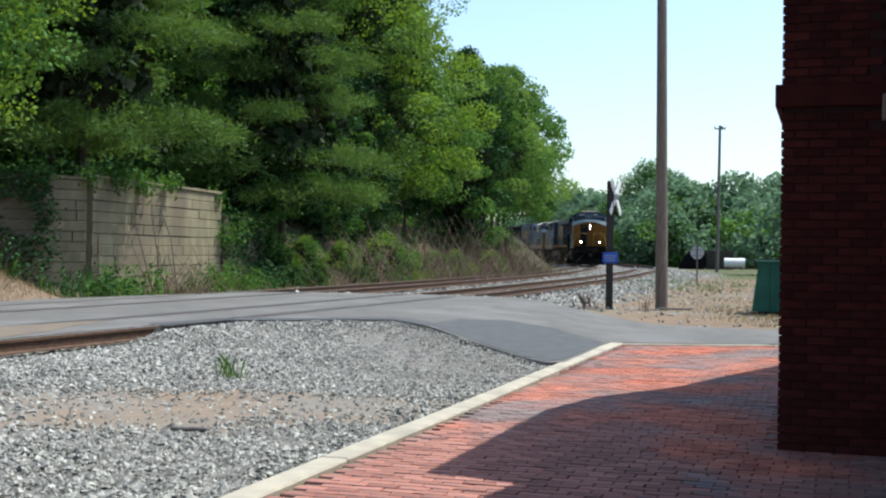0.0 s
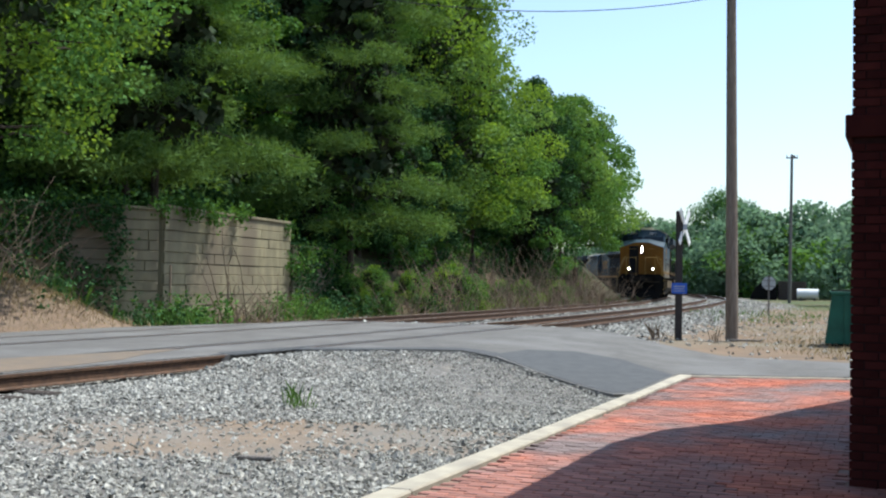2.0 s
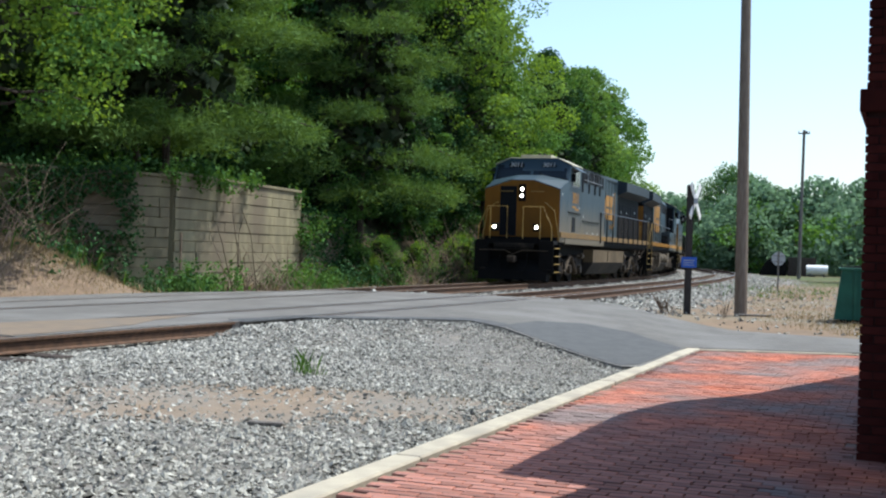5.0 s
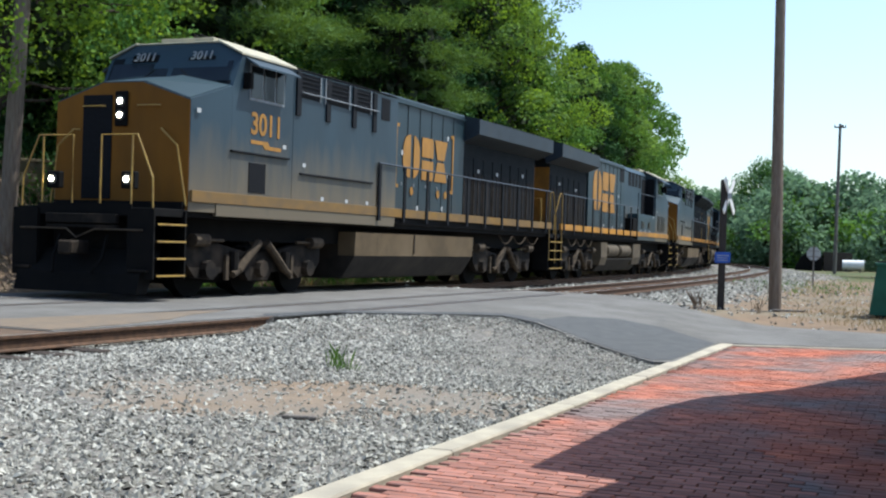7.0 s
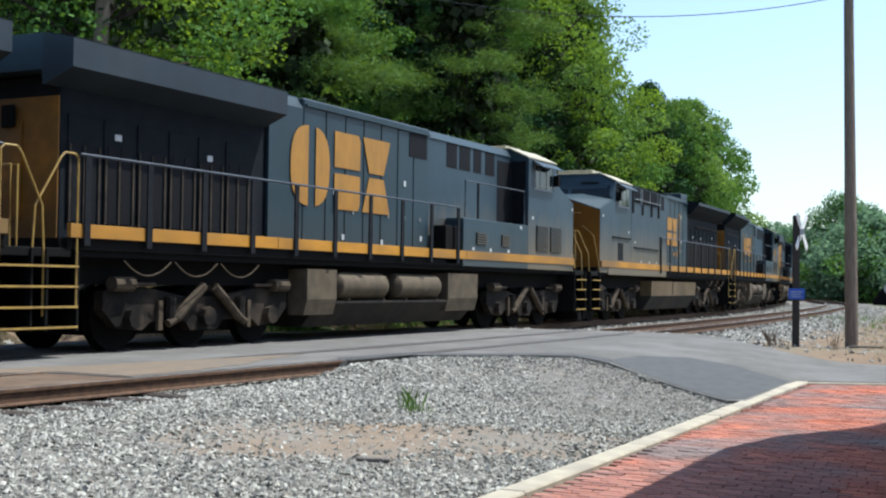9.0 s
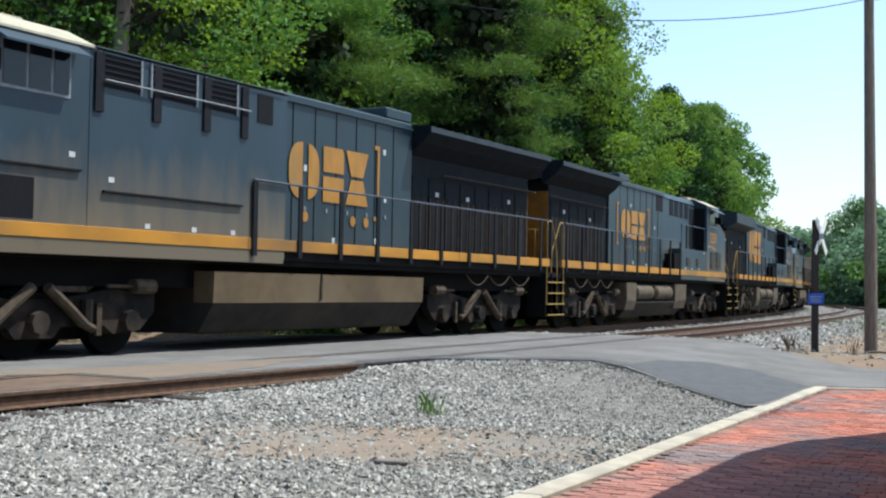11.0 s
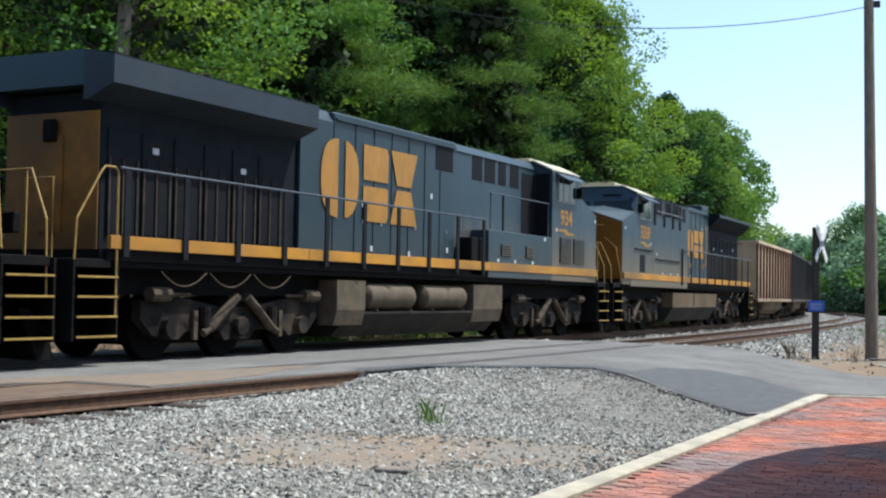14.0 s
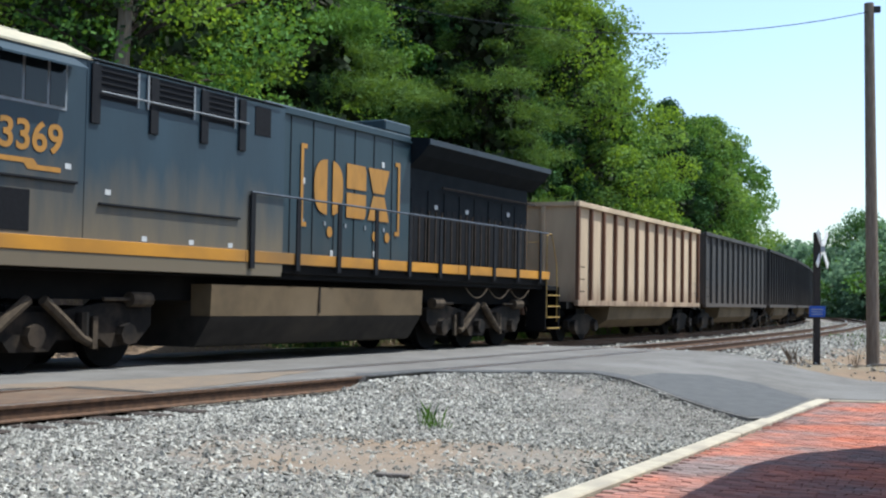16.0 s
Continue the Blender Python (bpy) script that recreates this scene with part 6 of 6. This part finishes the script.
# ---- poles, signs and verge things ----
def utility_pole(name, label, x, y, h, r, mat, lean=(0, 0), arm=False):
    p = tagged(new(name), label, "utility pole", "utility poles")
    z = float(full_z(np.array([x]), np.array([y]))[0])
    p.matrix_basis = pose(x, y, z)
    part("shaft", tubes(([(lean[0] * q, lean[1] * q, -0.3 + (h + 0.3) * q) for q in (0, 0.25, 0.5, 0.75, 1)], r), sides=14, taper=0.72), mat, p)
    if arm:
        part("crossarm", boxes((lean[0] - 0.5, lean[0] + 0.5, -0.05, 0.05, h - 0.35, h - 0.23), bevel=0.01), mat, p)
        for q in (-0.45, 0, 0.45):
            part("insulator", tubes(([(lean[0] + q, 0, h - 0.23), (lean[0] + q, 0, h - 0.06)], 0.04), sides=8), M_GREYPOLE, p)
    part("bolt_plate", boxes((lean[0] - 0.03, lean[0] + r + 0.12, -0.05, 0.05, h - 0.25, h - 0.08), bevel=0.01), M_WIRE, p)
    return p


utility_pole("utility_pole", "tall brown wooden utility pole on the verge", 5.89, 33.0, 9.5, 0.17, M_POLE, (-0.12, 0))
utility_pole("utility_pole", "distant thin wooden utility pole with a small crossarm", 24.1, 107.3, 12.9, 0.16, M_GREYPOLE, (0.1, 0), True)
utility_pole("utility_pole", "weathered utility pole behind the tracks", -11.4, 24.5, 9.6, 0.19, M_POLE, (0.42, 0))
part("pole_plank", boxes((5.75, 6.6, 32.66, 32.78, 0.0, 0.05), bevel=0.01), M_GREYPOLE)
tagged(bpy.data.objects["pole_plank"], "grey board lying at the pole's foot", "board")


def cable(label, a, b, sag, r):
    a, b = Vector(a), Vector(b)
    pts = [a.lerp(b, t) - Vector((0, 0, 4 * sag * t * (1 - t))) for t in np.linspace(0, 1, 25)]
    tagged(part("overhead_cable", tubes((pts, r), sides=5), M_WIRE), label, "cable")


cable("thin black cable slung between the poles", (-11.0, 24.5, 9.5), (5.95, 33.0, 9.3), 1.35, 0.012)


def crossing_sign():
    c = tagged(new("crossing_sign"), "railway crossing sign on a dark post with blue plate", "crossing sign")
    c.matrix_basis = pose(4.4, 32.5, float(full_z(np.array([4.4]), np.array([32.5]))[0]))
    part("post", boxes((-0.085, 0.085, -0.085, 0.085, -0.2, 3.4), bevel=0.015), M_DARKPOST, c)
    for k, q in enumerate((-45, 45)):
        ob = part("blade", boxes((-0.62, 0.62, -0.085, 0.085, -0.012, 0.012), bevel=0.004), M_WHITE, c, "white reflective blade")
        ob.matrix_basis = pose(0.15 + 0.012 * k, 0.13, 2.98, 0, 0, -25) @ pose(0, 0, 0, 0, 90, 0) @ pose(0, 0, 0, 0, 0, q)
    pl = part("plate", boxes((-0.2, 0.2, -0.125, -0.095, 1.22, 1.5), bevel=0.006), M_SIGNBLUE, c, "small blue notice plate")
    part("plate_line", boxes((-0.15, 0.15, -0.129, -0.126, 1.40, 1.425), (-0.15, 0.12, -0.129, -0.126, 1.34, 1.36), (-0.15, 0.14, -0.129, -0.126, 1.28, 1.30)), M_SIGNBACK, pl)
    part("bracket", boxes((0.06, 0.2, -0.03, 0.03, 2.9, 3.05)), M_SIGNBACK, c)


crossing_sign()


def stop_sign():
    x, y = 12.45, 59.9
    s = tagged(new("stop_sign"), "grey back of an octagonal road sign on a thin post", "road sign")
    s.matrix_basis = pose(x, y, float(full_z(np.array([x]), np.array([y]))[0]), 0, 0, -8)
    part("post", boxes((-0.035, 0.035, -0.03, 0.03, -0.2, 1.95)), M_GREYPOLE, s)
    o = [(0.345 * math.cos(math.pi * (k + 0.5) / 4), 1.58 + 0.345 * math.sin(math.pi * (k + 0.5) / 4)) for k in range(8)]
    part("sign_plate", prisms((o, 1, 0.032, 0.04)), M_SIGNBACK, s)
    part("stiffener", boxes((-0.3, 0.3, 0.028, 0.0315, 1.7, 1.73), (-0.3, 0.3, 0.028, 0.0315, 1.42, 1.45)), M_GREYPOLE, s)


stop_sign()


def dumpster():
    d = tagged(new("dumpster"), "dark green steel dumpster with slanted side on the verge", "dumpster")
    d.matrix_basis = pose(9.0, 31.4, float(full_z(np.array([9.0]), np.array([31.4]))[0]), 0, 0, -14)
    part("body", prisms(([(-1.05, 0.08), (0.95, 0.08), (1.05, 1.36), (-0.88, 1.36)], 1, -0.7, 0.8)), M_GREEN, d)
    part("rim", boxes((-0.93, 1.1, -0.75, -0.68, 1.3, 1.38), (-0.93, 1.1, 0.78, 0.85, 1.3, 1.38), (-0.95, -0.87, -0.68, 0.78, 1.3, 1.38), bevel=0.01), M_GREEN, d)
    part("lid", boxes((-0.9, 0.05, -0.72, 0.82, 1.385, 1.42), bevel=0.01), M_BLACK, d)
    part("lid", boxes((0.08, 1.05, -0.72, 0.82, 1.385, 1.42), bevel=0.01), M_BLACK, d)
    for x in (-0.55, 0.0, 0.55):
        part("rib", boxes((x - 0.04, x + 0.04, -0.745, -0.702, 0.12, 1.3)), M_GREEN, d)
    part("skid", boxes((-0.9, 0.9, -0.6, -0.45, -0.04, 0.08), (-0.9, 0.9, 0.5, 0.65, -0.04, 0.08)), M_BLACK, d)


dumpster()


def tie_pile():
    x, y = by_bearing(-12.5, 128)
    t = tagged(new("tie_pile"), "stack of old dark railway ties beside a covered heap", "wood pile")
    t.matrix_basis = pose(x, y, float(full_z(np.array([x]), np.array([y]))[0]), 0, 0, -12)
    rng = random.Random(81)
    first = None
    for j in range(8):
        for i in range(7):
            if j > 5 and rng.random() < 0.35:
                continue
            if first is None:
                first = part("old_tie", boxes((-1.3, 1.3, -0.12, 0.12, 0, 0.22), bevel=0.015), M_TIE, t)
                ob = first
            else:
                ob = new("old_tie", first.data)
                ob.parent = t
            ob.matrix_basis = pose(0.6 + rng.uniform(-0.12, 0.12), (i - 3) * 0.27, 0.02 + j * 0.235, 0, 0, rng.uniform(-1.5, 1.5))
    bm = bmesh.new()
    o = [(-3.5, 0.0), (-3.35, 0.6), (-2.95, 1.3), (-2.4, 1.75), (-1.2, 1.85), (-0.85, 1.5), (-0.85, 0.0)]
    prism(bm, o, 1, -1.1, 1.1)
    bmesh.ops.bevel(bm, geom=bm.edges[:], offset=0.12, segments=2, affect="EDGES", profile=0.5)
    part("tarp", bm, M_BLACK, t, "black sheet over a heap")
    return t


tie_pile()


def white_tank():
    x, y = by_bearing(-13.45, 124)
    t = tagged(new("storage_tank"), "white horizontal storage tank on low feet", "tank")
    t.matrix_basis = pose(x, y, float(full_z(np.array([x]), np.array([y]))[0]), 0, 0, -14)
    part("shell", tubes(([(-1.0, 0, 0.68), (-0.9, 0, 0.68), (0.9, 0, 0.68), (1.0, 0, 0.68)], 0.5), sides=20), M_WHITE, t)
    part("foot", boxes((-0.7, -0.55, -0.35, 0.35, 0, 0.4)), M_GREYPOLE, t)
    part("foot", boxes((0.55, 0.7, -0.35, 0.35, 0, 0.4)), M_GREYPOLE, t)


white_tank()
part("lost_board", boxes((-0.15, 0.15, -0.035, 0.035, 0.0, 0.035), bevel=0.008), M_GREYPOLE)
ob = tagged(bpy.data.objects["lost_board"], "short weathered board lying in the gravel", "board")
ob.matrix_basis = pose(-2.07, 10.05, float(ground_z(np.array([-2.07]), np.array([10.05]))[0]) + 0.01, 0, 0, -4)
stake = part("stake", tubes(([(-8.75, 31.0, 0.1), (-8.75, 31.0, 1.75)], 0.03), sides=6), M_TWIG)
tagged(stake, "thin weathered stake before the retaining wall", "stake")


# ---- loose stones ----
def scatter_stones(name, label, P, size, seed, lift=0.0):
    """Angular stones lying on the ground at the places P."""
    rng = np.random.RandomState(seed)
    n = len(P)
    o = np.array([(1, 0, 0), (0, 1, 0), (-1, 0, 0), (0, -1, 0), (0, 0, 1), (0, 0, -1)], float)
    f = np.array([(0, 1, 4), (1, 2, 4), (2, 3, 4), (3, 0, 4), (1, 0, 5), (3, 2, 5)])
    v = o[None] * rng.uniform(0.6, 1.3, (n, 6, 1)) + rng.normal(0, 0.22, (n, 6, 3))
    a = rng.uniform(0, 6.28, n)
    c, s = np.cos(a)[:, None], np.sin(a)[:, None]
    v = np.stack([v[..., 0] * c - v[..., 1] * s, v[..., 0] * s + v[..., 1] * c, v[..., 2] * 0.75 + v[..., 0] * rng.uniform(-0.5, 0.5, (n, 1))], -1)
    fine = 1 - 0.4 * smooth((P[:, 0] + 2.4) / 2) * smooth((P[:, 1] - 12.5) / 3) * (P[:, 1] < 21)  # crushed finer towards the crossing
    v *= (size * fine * np.minimum(rng.lognormal(0, 0.4, n), 2.0))[:, None, None]
    z = ground_z(P[:, 0], P[:, 1])
    v += np.stack([P[:, 0], P[:, 1], z + size * 0.25 + lift], 1)[:, None]
    faces = (f[None] + 6 * np.arange(n)[:, None, None]).reshape(-1, 3)
    ob = raw_mesh(name, v.reshape(-1, 3), faces, [M_STONE])
    tagged(ob, label, "gravel", kind="stuff")


def stone_places():
    rng = np.random.RandomState(91)
    out = []
    # foreground between platform and near track
    P = np.stack([rng.uniform(-13, 3.0, 230000), rng.uniform(5.0, 21.5, 230000)], 1)
    s, d = plan(P[:, 0], P[:, 1])
    pave = inside(P[:, 0], P[:, 1], [tuple(KERB_A), tuple(KERB_B), tuple(KERB_C), (16, -8), (-6, -8)])
    road = inside(P[:, 0], P[:, 1], ROAD)
    bare = np.exp(-(((P[:, 0] + 1.6) / 1.9) ** 2 + ((P[:, 1] - 11.7) / 1.0) ** 2)) + 0.8 * np.exp(-(((P[:, 0] + 3.0) / 1.2) ** 2 + ((P[:, 1] - 10.6) / 0.8) ** 2)) + rng.normal(0, 0.2, len(P))
    keep = ~pave & ~road & (d > -0.9) & (rng.rand(len(P)) > np.clip(bare * 1.25, 0, 0.93)) & ~((np.abs(np.abs(d) - 0.755) < 0.09))
    A = P[keep][:105000]
    # shoulders beyond the crossing and along the far side
    s2, d2 = rng.uniform(14.5, 95, 42000), rng.uniform(-7.2, 6.0, 42000)
    x, y, _ = on_track(s2, d2)
    B = np.stack([x, y], 1)
    ok = ~inside(B[:, 0], B[:, 1], ROAD) & (rng.rand(len(B)) > np.clip((d2 - 2.6) / 1.6, 0, 0.96)) & (np.abs(np.abs(d2) - 0.755) > 0.1) & (np.abs(np.abs(d2 + SPACING) - 0.755) > 0.1)
    V = np.stack([rng.uniform(4.5, 15, 800), rng.uniform(24.5, 60, 800)], 1)
    V = V[~inside(V[:, 0], V[:, 1], ROAD)]
    s3, d3 = rng.uniform(-12, 14.5, 5000), rng.uniform(-8.3, -6.1, 5000)
    x, y, _ = on_track(s3, d3)
    return A, np.concatenate([B[ok], np.stack([x, y], 1), V])


near_stones, far_stones = stone_places()
scatter_stones("gravel", "loose grey and white crushed stone beside the platform", near_stones, 0.0185, 92)
scatter_stones("ballast", "pale crushed stone ballast along the tracks", far_stones, 0.042, 93)


# ---- bricks, laid piece by piece ----
def lay_platform():
    pave = tagged(new("brick_pavement"), "worn red brick platform pavement, half in shade", "pavement", kind="structure")
    rng = random.Random(5)
    L, W, G = 0.2, 0.098, 0.007
    forms = []
    for k in range(5):
        bm = boxes((-L / 2, L / 2, -W / 2, W / 2, -0.03, 0), bevel=0.005)
        for v in bm.verts:
            v.co += Vector((rng.uniform(-1, 1), rng.uniform(-1, 1), rng.uniform(-0.8, 0.8))) * 0.0025
        me = bpy.data.meshes.new("brick")
        bm.to_mesh(me)
        bm.free()
        me.materials.append(M_BRICKPAVE)
        forms.append(me)
    spots = []
    for j in range(int(26.5 / (W + G))):
        v = -14.0 + j * (W + G)
        u = -5.6 + (j % 2) * (L + G) / 2 + rng.uniform(-0.02, 0.02)
        while u < 13:
            p = BO + BV * u + BK * v
            spots.append((p.x, p.y, u, v))
            u += L + G
    P = np.array(spots)
    ok = inside(P[:, 0], P[:, 1], [tuple(KERB_A + Vector((0.28, -0.09))), tuple(KERB_B + Vector((0.22, -0.26))), tuple(KERB_C + Vector((0, -0.28))), (12, -4), (-4.6, -4)])
    ok &= ~((P[:, 2] > -0.1) & (P[:, 3] > -0.02) & (P[:, 3] < 2.7)) & ~((P[:, 2] > 2.2) & (P[:, 3] < 9.1))
    ok &= (P[:, 1] > -3.5) & (P[:, 0] < 9)
    P = P[ok]
    near = (P[:, 0] < 1.6) & (P[:, 1] > 6.9)
    order = np.argsort(np.where(near, P[:, 1], 99))
    verts, faces, base = [], [], 0
    for n, i in enumerate(order):
        x, y = P[i, :2]
        me = forms[rng.randrange(5)]
        m = pose(x, y, 0.004 + rng.uniform(-0.003, 0.003) + 0.012 * math.sin(x * 1.1) * math.sin(y * 0.8), rng.uniform(-1.2, 1.2), rng.uniform(-1, 1), B_ROT + rng.uniform(-1.2, 1.2))
        if n < 300:
            ob = new("brick", me)
            ob.parent, ob.matrix_basis = pave, m
        else:
            verts.append(np.array([m @ v.co for v in me.vertices]))
            for p in me.polygons:
                q = [base + k for k in p.vertices]
                faces += [(q[0], q[k], q[k + 1]) for k in range(1, len(q) - 1)]
            base += len(me.vertices)
    ob = raw_mesh("brick_field", np.concatenate(verts), faces, [M_BRICKPAVE])
    ob.parent = pave
    ob["kind"] = "stuff"


def lay_wall():
    """Brick facing of the bay: the end wall and the return at its corner."""
    rng = random.Random(9)
    L, H, G = 0.2, 0.058, 0.01
    full = boxes((0, L, -0.0, 0.012, 0, H), bevel=0.003)
    face = bpy.data.meshes.new("brick")
    full.to_mesh(face)
    full.free()
    face.materials.append(M_WALLBRICK)
    verts, faces, base, made = [], [], 0, 0
    for j in range(61):
        z = 0.0 + j * (H + G)
        if 2.58 < z < 2.78:
            continue
        for i in range(12):
            x = (i - 0.5 * (j % 2)) * (L + G)
            if x > 2.2 or (0.7 < x + L / 2 < 1.8 and z > 2.4):
                continue
            x0 = max(x, -0.0)
            m = pose(x0 - rng.uniform(0, 0.005), -rng.uniform(0.0, 0.004), z) @ Matrix.Diagonal(((x + L - x0) / L, 1, 1, 1))
            if made < 300:
                ob = new("brick", face)
                ob.parent, ob.matrix_basis = depot, m
                made += 1
            else:
                verts.append(np.array([m @ v.co for v in face.vertices]))
                for p in face.polygons:
                    q = [base + k for k in p.vertices]
                    faces += [(q[0], q[k], q[k + 1]) for k in range(1, len(q) - 1)]
                base += len(face.vertices)
    ob = raw_mesh("brick_field", np.concatenate(verts), faces, [M_WALLBRICK])
    ob.parent = depot
    ob["kind"] = "stuff"


lay_platform()
lay_wall()
motions()
